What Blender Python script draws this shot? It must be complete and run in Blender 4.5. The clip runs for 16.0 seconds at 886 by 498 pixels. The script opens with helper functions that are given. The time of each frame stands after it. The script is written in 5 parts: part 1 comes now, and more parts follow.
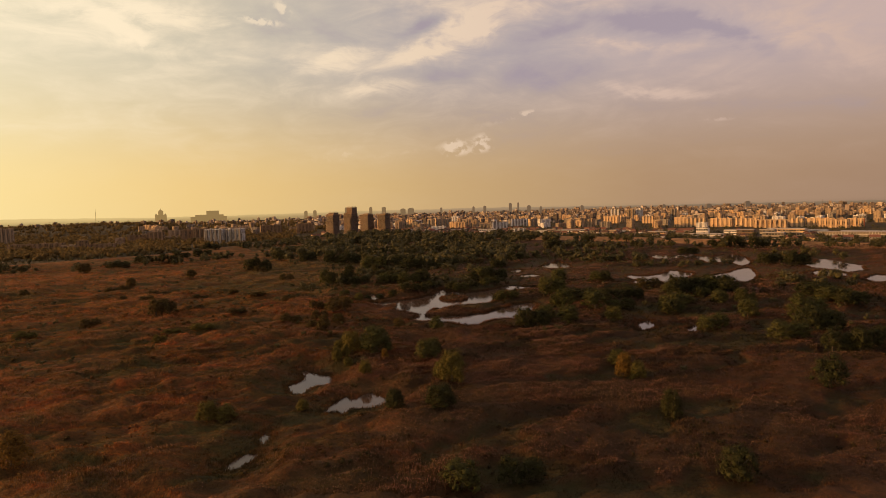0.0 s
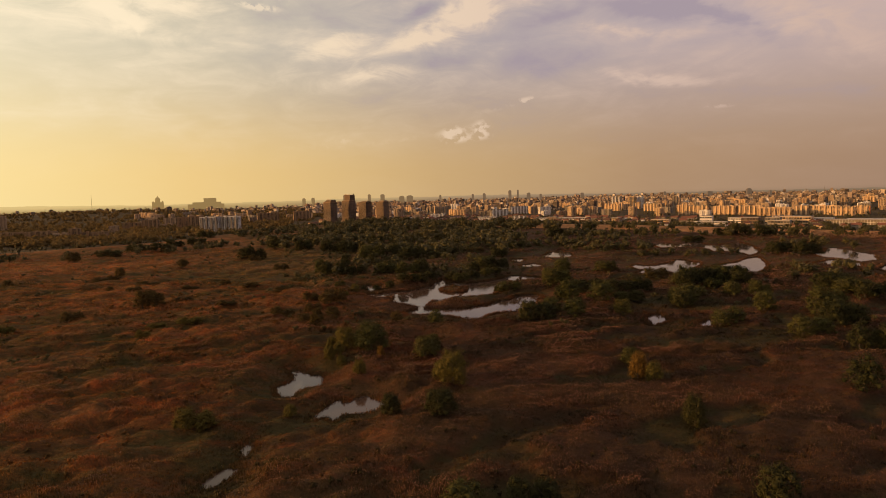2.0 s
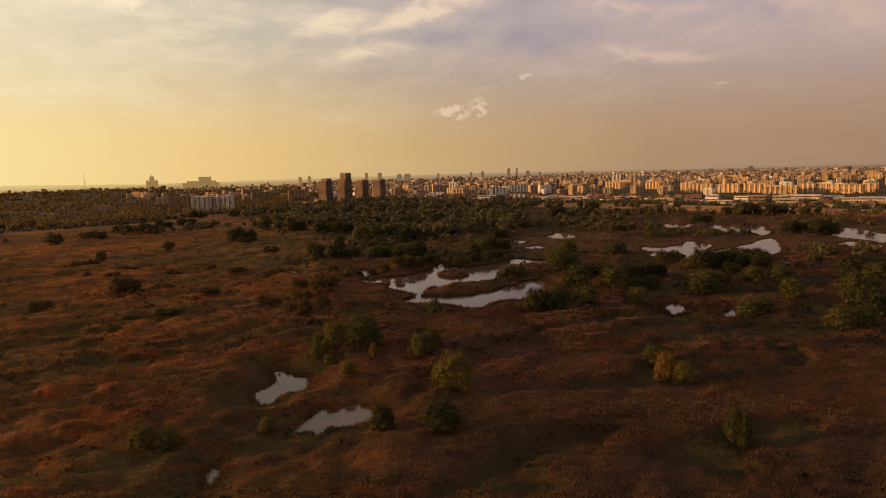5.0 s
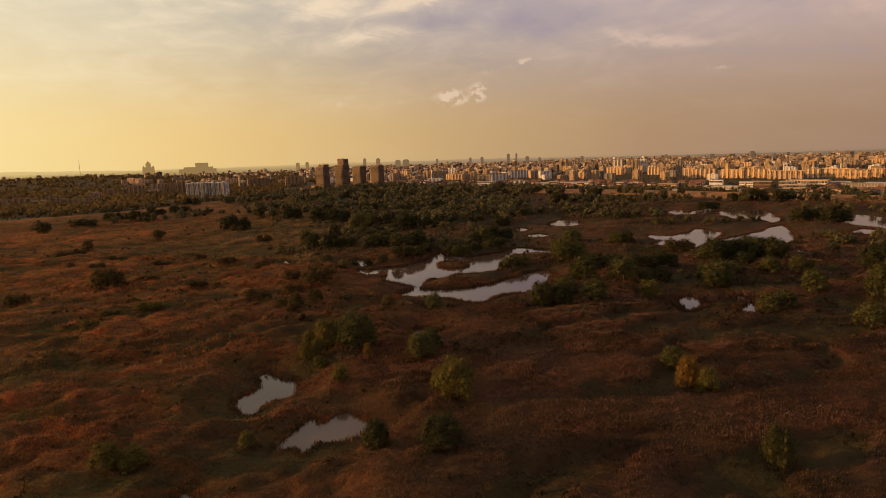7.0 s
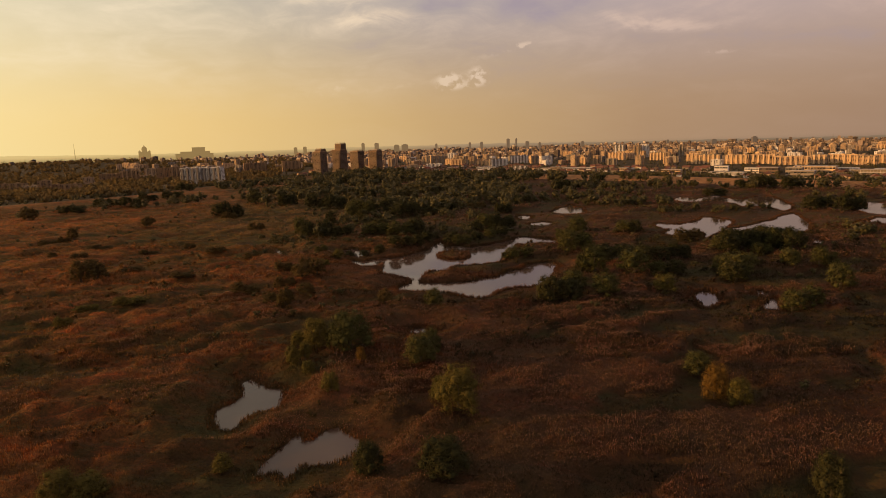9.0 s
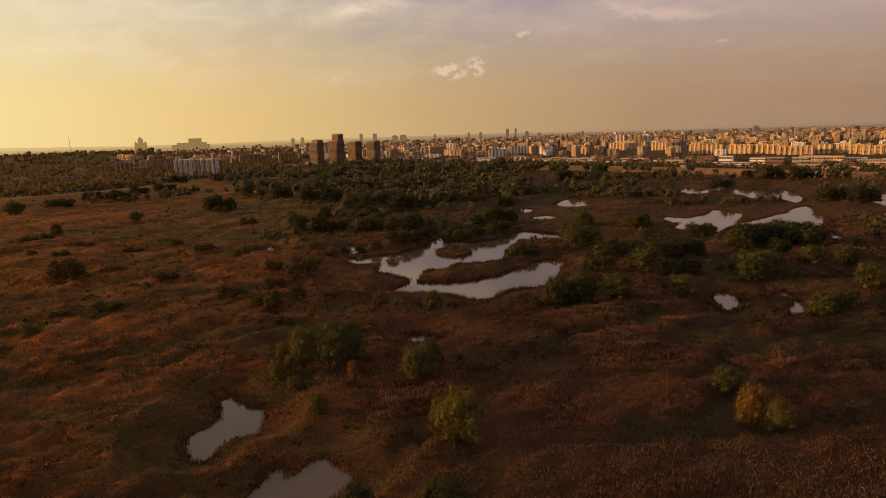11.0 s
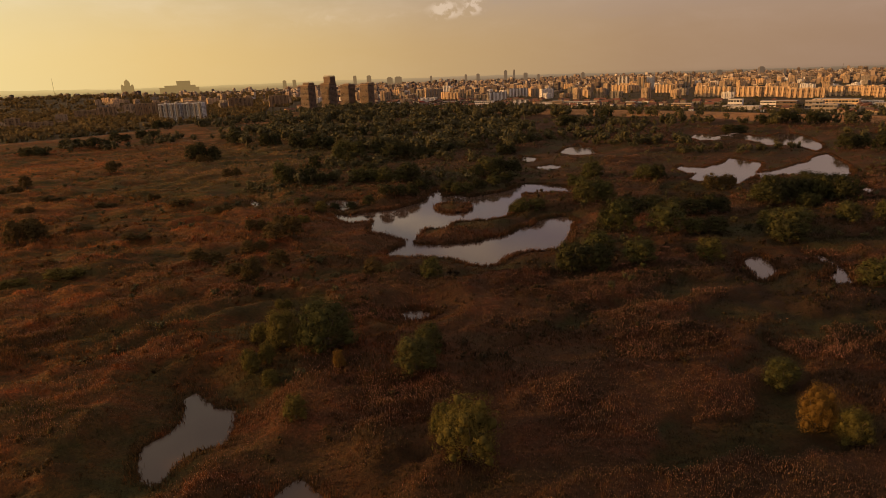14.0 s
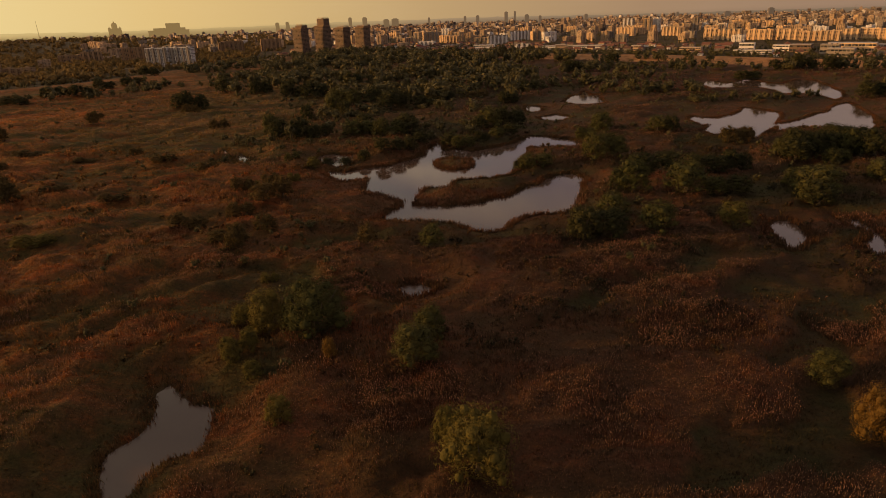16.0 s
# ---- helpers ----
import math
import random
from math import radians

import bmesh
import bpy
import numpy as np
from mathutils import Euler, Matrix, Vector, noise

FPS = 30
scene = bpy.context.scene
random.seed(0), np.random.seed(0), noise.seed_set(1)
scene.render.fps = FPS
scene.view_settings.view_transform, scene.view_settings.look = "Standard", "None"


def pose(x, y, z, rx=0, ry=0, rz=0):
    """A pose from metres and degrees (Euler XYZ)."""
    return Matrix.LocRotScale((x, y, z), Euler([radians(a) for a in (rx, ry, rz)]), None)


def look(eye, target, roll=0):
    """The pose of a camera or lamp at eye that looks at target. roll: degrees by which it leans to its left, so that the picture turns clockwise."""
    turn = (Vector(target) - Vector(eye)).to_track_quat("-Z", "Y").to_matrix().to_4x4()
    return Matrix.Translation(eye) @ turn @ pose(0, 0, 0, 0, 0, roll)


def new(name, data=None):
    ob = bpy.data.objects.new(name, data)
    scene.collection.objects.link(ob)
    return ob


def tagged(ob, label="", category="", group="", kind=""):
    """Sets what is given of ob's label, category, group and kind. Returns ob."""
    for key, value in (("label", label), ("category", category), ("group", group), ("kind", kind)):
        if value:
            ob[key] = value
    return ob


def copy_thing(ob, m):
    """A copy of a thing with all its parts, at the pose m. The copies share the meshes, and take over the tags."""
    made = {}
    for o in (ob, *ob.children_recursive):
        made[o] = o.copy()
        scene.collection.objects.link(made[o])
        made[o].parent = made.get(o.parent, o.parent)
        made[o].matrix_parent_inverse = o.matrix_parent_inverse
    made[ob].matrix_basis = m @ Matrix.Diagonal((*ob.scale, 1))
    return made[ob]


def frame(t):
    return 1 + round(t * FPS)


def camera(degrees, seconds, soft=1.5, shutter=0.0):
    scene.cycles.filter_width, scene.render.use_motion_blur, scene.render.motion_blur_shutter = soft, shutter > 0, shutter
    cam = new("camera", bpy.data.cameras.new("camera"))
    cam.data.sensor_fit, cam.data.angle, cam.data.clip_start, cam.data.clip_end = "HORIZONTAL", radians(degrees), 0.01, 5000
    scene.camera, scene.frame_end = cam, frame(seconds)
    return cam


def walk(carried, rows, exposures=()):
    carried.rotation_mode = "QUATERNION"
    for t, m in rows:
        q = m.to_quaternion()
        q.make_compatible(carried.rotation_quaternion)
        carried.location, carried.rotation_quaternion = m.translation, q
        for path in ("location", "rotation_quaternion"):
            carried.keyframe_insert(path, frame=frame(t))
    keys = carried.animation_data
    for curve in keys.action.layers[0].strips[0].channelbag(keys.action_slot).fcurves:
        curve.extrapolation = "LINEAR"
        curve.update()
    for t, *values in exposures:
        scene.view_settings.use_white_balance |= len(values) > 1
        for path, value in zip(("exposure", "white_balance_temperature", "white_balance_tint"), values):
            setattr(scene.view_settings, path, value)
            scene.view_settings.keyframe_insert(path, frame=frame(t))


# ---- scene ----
cam = camera(71.9, 16.0, soft=0.8)
PATH = [
    (0, (1.228, 3.526, 90.0), (1.239, 5.521, 89.855), -1.6),
    (0.5, (1.094, 9.424, 90.041), (1.105, 11.418, 89.885), -1.6),
    (1, (0.93, 15.269, 89.98), (0.942, 17.262, 89.815), -1.6),
    (1.5, (0.954, 21.272, 89.961), (0.967, 23.264, 89.785), -1.6),
    (2, (0.889, 27.129, 89.893), (0.902, 29.121, 89.707), -1.6),
    (2.5, (0.891, 33.239, 89.876), (0.904, 35.229, 89.68), -1.6),
    (3, (0.897, 39.408, 89.835), (0.911, 41.397, 89.628), -1.6),
    (3.5, (0.794, 45.289, 89.883), (0.809, 47.277, 89.663), -1.6),
    (4, (0.648, 50.916, 89.94), (0.664, 52.903, 89.707), -1.7),
    (6.5, (0.289, 80.756, 89.538), (0.308, 82.735, 89.248), -1.7),
    (7, (0.262, 86.502, 89.537), (0.281, 88.479, 89.235), -1.8),
    (7.5, (-0.071, 92.45, 89.617), (-0.052, 94.425, 89.304), -1.8),
    (8, (0.281, 98.845, 89.49), (0.301, 100.818, 89.165), -1.8),
    (8.5, (0.203, 104.846, 89.394), (0.222, 106.818, 89.057), -1.8),
    (9, (-0.158, 110.756, 89.453), (-0.137, 112.725, 89.103), -1.7),
    (11.5, (-0.216, 140.904, 89.693), (-0.192, 142.866, 89.303), -1.9),
    (12, (-0.371, 146.878, 89.697), (-0.346, 148.836, 89.29), -1.9),
    (12.5, (-0.468, 152.901, 89.831), (-0.442, 154.852, 89.392), -1.9),
    (13, (-0.531, 158.943, 89.925), (-0.505, 160.886, 89.451), -2.0),
    (13.5, (-0.711, 165.149, 90.071), (-0.684, 167.081, 89.555), -2.0),
    (14, (-0.992, 171.179, 90.039), (-0.964, 173.1, 89.483), -2.0),
    (14.5, (-1.128, 177.172, 90.071), (-1.1, 179.081, 89.474), -2.0),
    (15, (-1.224, 182.963, 90.249), (-1.197, 184.859, 89.612), -2.1),
    (15.5, (-1.349, 189.096, 90.48), (-1.323, 190.977, 89.802), -2.1),
    (16, (-1.532, 195.086, 90.769), (-1.506, 196.952, 90.05), -2.1),
]
walk(cam, [(t, look(eye, to, roll)) for t, eye, to, roll in PATH], [(0, 0.0), (8, -0.03), (13, -0.08), (16, -0.20)])

# ---------------------------------------------------------------- light
SUN_AZ, SUN_EL = radians(-90), radians(9.0)          # from +Y, clockwise
GLOW_AZ = radians(-80)                               # middle of the bright haze round the sun
SUN_DIR = Vector((math.sin(SUN_AZ) * math.cos(SUN_EL), math.cos(SUN_AZ) * math.cos(SUN_EL), math.sin(SUN_EL)))
sun = new("sun", bpy.data.lights.new("sun", "SUN"))
sun.data.energy, sun.data.angle, sun.data.color = 5.0, radians(0.6), (1.0, 0.50, 0.155)
sun.matrix_world = look((0, 0, 0), -SUN_DIR)


class Nodes:
    """A thin wrapper that wires up shader nodes."""

    def __init__(self, tree):
        self.tree = tree
        tree.nodes.clear()

    def add(self, kind, **sockets):
        n = self.tree.nodes.new(kind)
        for key, value in sockets.items():
            self.put(n.inputs[key.replace("_", " ")], value)
        return n

    def put(self, socket, value):
        if isinstance(value, bpy.types.NodeSocket):
            self.tree.links.new(value, socket)
        elif isinstance(value, (tuple, list)) and len(value) == 3 and socket.type == "RGBA":
            socket.default_value = (*value, 1)
        else:
            socket.default_value = value

    def math(self, op, a, b=0.0, c=0.0, clamp=False):
        n = self.tree.nodes.new("ShaderNodeMath")
        n.operation, n.use_clamp = op, clamp
        for i, v in enumerate((a, b, c)):
            self.put(n.inputs[i], v)
        return n.outputs[0]

    def mix(self, f, a, b, blend="MIX"):
        n = self.tree.nodes.new("ShaderNodeMix")
        n.data_type, n.blend_type, n.clamp_factor = "RGBA", blend, True
        self.put(n.inputs[0], f), self.put(n.inputs[6], a), self.put(n.inputs[7], b)
        return n.outputs[2]

    def step(self, v, lo, hi, a=0.0, b=1.0):
        n = self.tree.nodes.new("ShaderNodeMapRange")
        n.interpolation_type = "SMOOTHSTEP"
        for i, s in enumerate((v, lo, hi, a, b)):
            self.put(n.inputs[i], s)
        return n.outputs[0]

    def ramp(self, f, stops):
        n = self.tree.nodes.new("ShaderNodeValToRGB")
        el = n.color_ramp.elements
        while len(el) < len(stops):
            el.new(0.5)
        for e, (p, c) in zip(el, stops):
            e.position, e.color = p, (*c, 1)
        self.put(n.inputs[0], f)
        return n.outputs[0]

    def noise(self, vec, scale, detail=4.0, rough=0.55, distort=0.0, color=False):
        n = self.tree.nodes.new("ShaderNodeTexNoise")
        self.put(n.inputs["Vector"], vec)
        for key, v in (("Scale", scale), ("Detail", detail), ("Roughness", rough), ("Distortion", distort)):
            self.put(n.inputs[key], v)
        return n.outputs["Color" if color else "Fac"]

    def mapping(self, vec, loc=(0, 0, 0), rot=(0, 0, 0), scale=(1, 1, 1)):
        n = self.tree.nodes.new("ShaderNodeMapping")
        self.put(n.inputs["Vector"], vec)
        n.inputs["Location"].default_value, n.inputs["Rotation"].default_value, n.inputs["Scale"].default_value = loc, rot, scale
        return n.outputs[0]


def make_sky():
    world = bpy.data.worlds.new("evening_sky")
    scene.world = world
    world.use_nodes = True
    k = Nodes(world.node_tree)
    m = k.math
    way = k.add("ShaderNodeTexCoord").outputs["Generated"]
    sep = k.add("ShaderNodeSeparateXYZ", Vector=way).outputs
    az = m("ARCTAN2", sep[0], sep[1])
    el = m("ARCSINE", m("MINIMUM", m("MAXIMUM", sep[2], -1.0), 1.0))
    # nearness to the sun's bearing, 0..1
    near = m("MULTIPLY_ADD", m("COSINE", m("SUBTRACT", az, GLOW_AZ)), 0.5, 0.5)
    low = k.ramp(near, [(0.0, (0.26, 0.20, 0.19)), (0.28, (0.375, 0.245, 0.157)), (0.42, (0.43, 0.28, 0.157)), (0.585, (0.60, 0.41, 0.19)),
                        (0.76, (0.86, 0.62, 0.25)), (0.88, (0.99, 0.80, 0.36)), (1.0, (1.0, 0.86, 0.50))])
    high = k.ramp(near, [(0.0, (0.26, 0.25, 0.30)), (0.28, (0.56, 0.43, 0.41)), (0.42, (0.50, 0.41, 0.41)), (0.585, (0.46, 0.405, 0.40)),
                         (0.76, (0.66, 0.60, 0.45)), (0.88, (0.88, 0.80, 0.55)), (1.0, (1.0, 0.9, 0.65))])
    clear = k.mix(k.step(el, 0.02, 0.24), low, high)
    clear = k.mix(k.step(el, 0.30, 0.75, 0.0, 0.75), clear, (0.47, 0.385, 0.385))
    nishita = k.add("ShaderNodeTexSky")
    nishita.sky_type, nishita.sun_disc = "NISHITA", False
    nishita.sun_elevation, nishita.sun_rotation = SUN_EL, SUN_AZ
    nishita.air_density, nishita.dust_density = 1.5, 4.0
    air = k.mix(1.0, nishita.outputs[0], (0.10, 0.10, 0.10), "MULTIPLY")
    clear = k.mix(0.15, clear, air)
    # cloud veil in bearing / height coordinates, drawn out into wisps
    flat = k.add("ShaderNodeCombineXYZ", X=az, Y=el, Z=0.0).outputs[0]
    veil = k.noise(k.mapping(flat, (3.1, 1.7, 0), (0, 0, radians(-12)), (2.6, 7.5, 1)), 1.6, 6, 0.55, 0.9)
    fine = k.noise(k.mapping(flat, (0.4, 5.7, 0), (0, 0, radians(-16)), (5, 14, 1)), 2.2, 8, 0.62, 0.8)
    drift = k.add("ShaderNodeSeparateColor", Color=k.noise(k.mapping(flat, (1.3, 0.2, 0), (0, 0, 0), (1, 1.8, 1)), 9.0, 5, 0.6, 0.4, True)).outputs
    waz = m("ADD", az, m("MULTIPLY_ADD", drift[0], 0.13, -0.065))
    wel = m("ADD", el, m("MULTIPLY_ADD", drift[1], 0.05, -0.025))

    def blob(a, e, ra, re, turn=0.0, x=az, y=el):
        """A soft spot at bearing a and height e."""
        da, de = m("SUBTRACT", x, a), m("SUBTRACT", y, e)
        c, s = math.cos(turn), math.sin(turn)
        p = m("DIVIDE", m("ADD", m("MULTIPLY", da, c), m("MULTIPLY", de, s)), ra)
        q = m("DIVIDE", m("SUBTRACT", m("MULTIPLY", de, c), m("MULTIPLY", da, s)), re)
        return m("POWER", 2.718, m("MULTIPLY", m("ADD", m("MULTIPLY", p, p), m("MULTIPLY", q, q)), -1.0))

    # bearing, height, half length, half width, slant and weight of each streak
    bright = [(-0.005, 0.243, 0.080, 0.012, 0.32, 0.75), (0.078, 0.285, 0.040, 0.018, 0.75, 0.8), (0.20, 0.302, 0.17, 0.020, -0.03, 0.5),
              (-0.175, 0.218, 0.075, 0.014, 0.45, 0.38), (-0.10, 0.178, 0.065, 0.013, 0.10, 0.5), (-0.135, 0.238, 0.028, 0.022, 0.9, 0.3),
              (0.385, 0.156, 0.060, 0.009, -0.15, 0.6), (0.32, 0.170, 0.060, 0.007, -0.2, 0.35), (0.56, 0.205, 0.13, 0.026, -0.45, 0.6),
              (0.33, 0.230, 0.13, 0.008, -0.10, 0.35), (-0.443, 0.252, 0.045, 0.018, -0.3, 0.5), (-0.40, 0.282, 0.10, 0.016, 0.0, 0.45), (-0.55, 0.27, 0.14, 0.05, 0.0, 0.35)]
    dark = [(0.20, 0.260, 0.07, 0.010, 0.10, 0.40), (0.335, 0.260, 0.085, 0.012, -0.15, 0.75), (0.45, 0.220, 0.085, 0.012, -0.48, 0.5), (-0.005, 0.280, 0.040, 0.011, 0.25, 0.8),
            (0.17, 0.200, 0.11, 0.026, -0.05, 0.5), (0.50, 0.125, 0.13, 0.012, -0.1, 0.3), (-0.20, 0.272, 0.10, 0.020, -0.15, 0.4), (0.02, 0.205, 0.06, 0.010, 0.2, 0.3)]
    cover = m("ADD", m("MULTIPLY", veil, 1.35), m("MULTIPLY", fine, 0.85))
    cover = m("MULTIPLY_ADD", cover, 0.55, -0.60)
    grain = k.step(fine, 0.25, 0.70, 0.35, 1.15)
    for b in bright:
        cover = m("ADD", cover, m("MULTIPLY", m("MULTIPLY", blob(*b[:5], waz, wel), grain), 0.62 * b[5]))
    for b in dark:
        cover = m("SUBTRACT", cover, m("MULTIPLY", blob(*b[:5], waz, wel), 0.55 * b[5]))
    rise = k.step(el, 0.03, 0.20)
    amount = m("MULTIPLY", k.step(cover, -0.12, 0.42), m("MULTIPLY_ADD", rise, 0.84, 0.06))
    lit = k.ramp(near, [(0.0, (0.36, 0.31, 0.32)), (0.28, (0.58, 0.43, 0.35)), (0.45, (0.68, 0.52, 0.41)), (0.6, (0.82, 0.66, 0.47)), (0.8, (0.96, 0.83, 0.58)), (1.0, (1.0, 0.9, 0.62))])
    sky = k.mix(amount, clear, lit)
    # bluer gaps away from the sun
    gloom = m("MULTIPLY", k.step(cover, -0.04, -0.40), m("MULTIPLY", rise, k.step(near, 0.97, 0.5)))
    sky = k.mix(m("MULTIPLY", gloom, 0.80), sky, (0.34, 0.29, 0.335))
    # small heaped clouds low in the distance
    puff = k.noise(k.mapping(flat, (0.2, 0.9, 0), (0, 0, 0), (1, 1.15, 1)), 62.0, 5, 0.55, 0.2)
    heap = m("ADD", blob(0.074, 0.099, 0.015, 0.013, 0.3), m("MULTIPLY", blob(0.030, 0.093, 0.020, 0.012, 0.1), 0.95))
    for a, e, ra, re, turn, w in ((0.05, 0.084, 0.05, 0.006, 0.1, 0.35), (-0.06, 0.085, 0.09, 0.007, 0.12, 0.26), (-0.15, 0.088, 0.03, 0.010, 0.2, 0.28), (-0.22, 0.075, 0.08, 0.012, 0.1, 0.2),
                                  (0.145, 0.141, 0.022, 0.005, 0.15, 0.7), (0.09, 0.128, 0.06, 0.007, 0.2, 0.3), (0.43, 0.114, 0.025, 0.004, 0.0, 0.55), (-0.443, 0.243, 0.022, 0.010, -0.4, 0.8),
                                  (-0.268, 0.281, 0.032, 0.006, -0.1, 1.0), (-0.235, 0.300, 0.016, 0.010, -0.6, 0.9)):
        heap = m("ADD", heap, m("MULTIPLY", blob(a, e, ra, re, turn), w))
    sky = k.mix(m("MULTIPLY", k.step(m("MULTIPLY", heap, k.step(puff, 0.34, 0.60)), 0.12, 0.75), 0.62), sky, lit)
    sky = k.mix(k.step(el, 0.16, 0.0), sky, k.mix(1.0, sky, (1.09, 1.09, 1.09), "MULTIPLY"))
    # below the horizon the land's own dull brown
    sky = k.mix(k.step(el, -0.004, -0.03), sky, (0.06, 0.045, 0.03))
    sky = k.mix(1.0, sky, (1.07, 1.025, 1.035), "MULTIPLY")
    back = k.add("ShaderNodeBackground", Color=sky, Strength=1.0)
    k.tree.links.new(back.outputs[0], k.add("ShaderNodeOutputWorld").inputs[0])


make_sky()


# ---------------------------------------------------------------- materials
def material(name):
    mat = bpy.data.materials.new(name)
    mat.use_nodes = True
    return mat, Nodes(mat.node_tree)


def finish(k, color, rough=0.8, bump=None, strength=0.3, distance=0.1, spec=0.3, metal=0.0, translucent=0.0):
    b = k.add("ShaderNodeBsdfPrincipled", Base_Color=color, Roughness=rough, Metallic=metal)
    b.inputs["Specular IOR Level"].default_value = spec
    if bump is not None:
        n = k.add("ShaderNodeBump", Height=bump, Strength=strength, Distance=distance)
        k.tree.links.new(n.outputs[0], b.inputs["Normal"])
    out = b.outputs[0]
    if translucent:
        t = k.add("ShaderNodeBsdfTranslucent", Color=color)
        mixer = k.add("ShaderNodeMixShader", Fac=translucent)
        k.tree.links.new(out, mixer.inputs[1]), k.tree.links.new(t.outputs[0], mixer.inputs[2])
        out = mixer.outputs[0]
    k.tree.links.new(out, k.add("ShaderNodeOutputMaterial").inputs[0])


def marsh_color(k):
    """Patches of rust reed, ochre grass, green sedge and dark rush by place in the plan, with west-to-east light
    painted over them.
    """
    place = k.add("ShaderNodeTexCoord").outputs["Object"]
    flat = k.mapping(place, scale=(1, 1, 0))
    wide = k.noise(k.mapping(flat, (31, 7, 0), (0, 0, radians(35)), (0.006, 0.011, 1)), 1.0, 5, 0.6, 0.8)
    mid = k.noise(k.mapping(flat, (5, 70, 0), (0, 0, radians(30)), (0.022, 0.05, 1)), 1.0, 5, 0.65, 1.2)
    small = k.noise(flat, 0.25, 5, 0.7)
    tone = k.math("ADD", k.math("MULTIPLY", wide, 0.44), k.math("ADD", k.math("MULTIPLY", mid, 0.36), k.math("MULTIPLY", small, 0.20)))
    color = k.ramp(tone, [(0.30, (0.018, 0.018, 0.009)), (0.40, (0.038, 0.038, 0.015)), (0.46, (0.070, 0.042, 0.018)), (0.52, (0.13, 0.050, 0.020)),
                          (0.58, (0.17, 0.074, 0.030)), (0.66, (0.085, 0.058, 0.024)), (0.74, (0.042, 0.042, 0.016))])
    clump = k.noise(k.mapping(flat, (17, 3, 0)), 0.38, 4, 0.6, 0.6)
    color = k.mix(1.0, color, k.ramp(clump, [(0.32, (0.50, 0.52, 0.55)), (0.48, (0.88, 0.88, 0.88)), (0.66, (1.22, 1.18, 1.1))]), "MULTIPLY")
    color = k.mix(1.0, color, (0.97, 0.92, 0.84), "MULTIPLY")
    mottle = k.noise(k.mapping(flat, (3, 29, 0), (0, 0, radians(25)), (0.07, 0.12, 1)), 1.0, 4, 0.65, 0.8)
    color = k.mix(1.0, color, k.ramp(mottle, [(0.34, (0.34, 0.50, 0.40)), (0.46, (0.80, 0.90, 0.82)), (0.55, (1.10, 1.0, 0.95)), (0.68, (1.65, 1.30, 1.08))]), "MULTIPLY")
    rusty = k.noise(k.mapping(flat, (9, 41, 0), (0, 0, radians(20)), (0.035, 0.06, 1)), 1.0, 4, 0.6, 0.7)
    color = k.mix(1.0, color, k.ramp(rusty, [(0.36, (0.84, 0.94, 0.92)), (0.50, (1.0, 0.98, 0.97)), (0.62, (1.25, 0.94, 0.92))]), "MULTIPLY")
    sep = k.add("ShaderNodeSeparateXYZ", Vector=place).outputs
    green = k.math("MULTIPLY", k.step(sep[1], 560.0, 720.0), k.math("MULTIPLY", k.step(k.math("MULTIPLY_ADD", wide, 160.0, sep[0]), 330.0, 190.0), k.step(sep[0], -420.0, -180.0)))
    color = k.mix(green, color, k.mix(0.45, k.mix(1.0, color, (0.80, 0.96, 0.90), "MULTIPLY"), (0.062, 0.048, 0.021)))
    # light painted in: brighter towards the west, dimmer east, dimmest in the near east
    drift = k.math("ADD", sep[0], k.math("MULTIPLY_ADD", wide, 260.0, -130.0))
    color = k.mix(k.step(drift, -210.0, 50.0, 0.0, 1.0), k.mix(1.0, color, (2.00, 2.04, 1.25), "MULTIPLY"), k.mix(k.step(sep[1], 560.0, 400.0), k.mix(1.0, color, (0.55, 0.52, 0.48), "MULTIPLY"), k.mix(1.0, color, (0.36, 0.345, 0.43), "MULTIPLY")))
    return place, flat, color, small


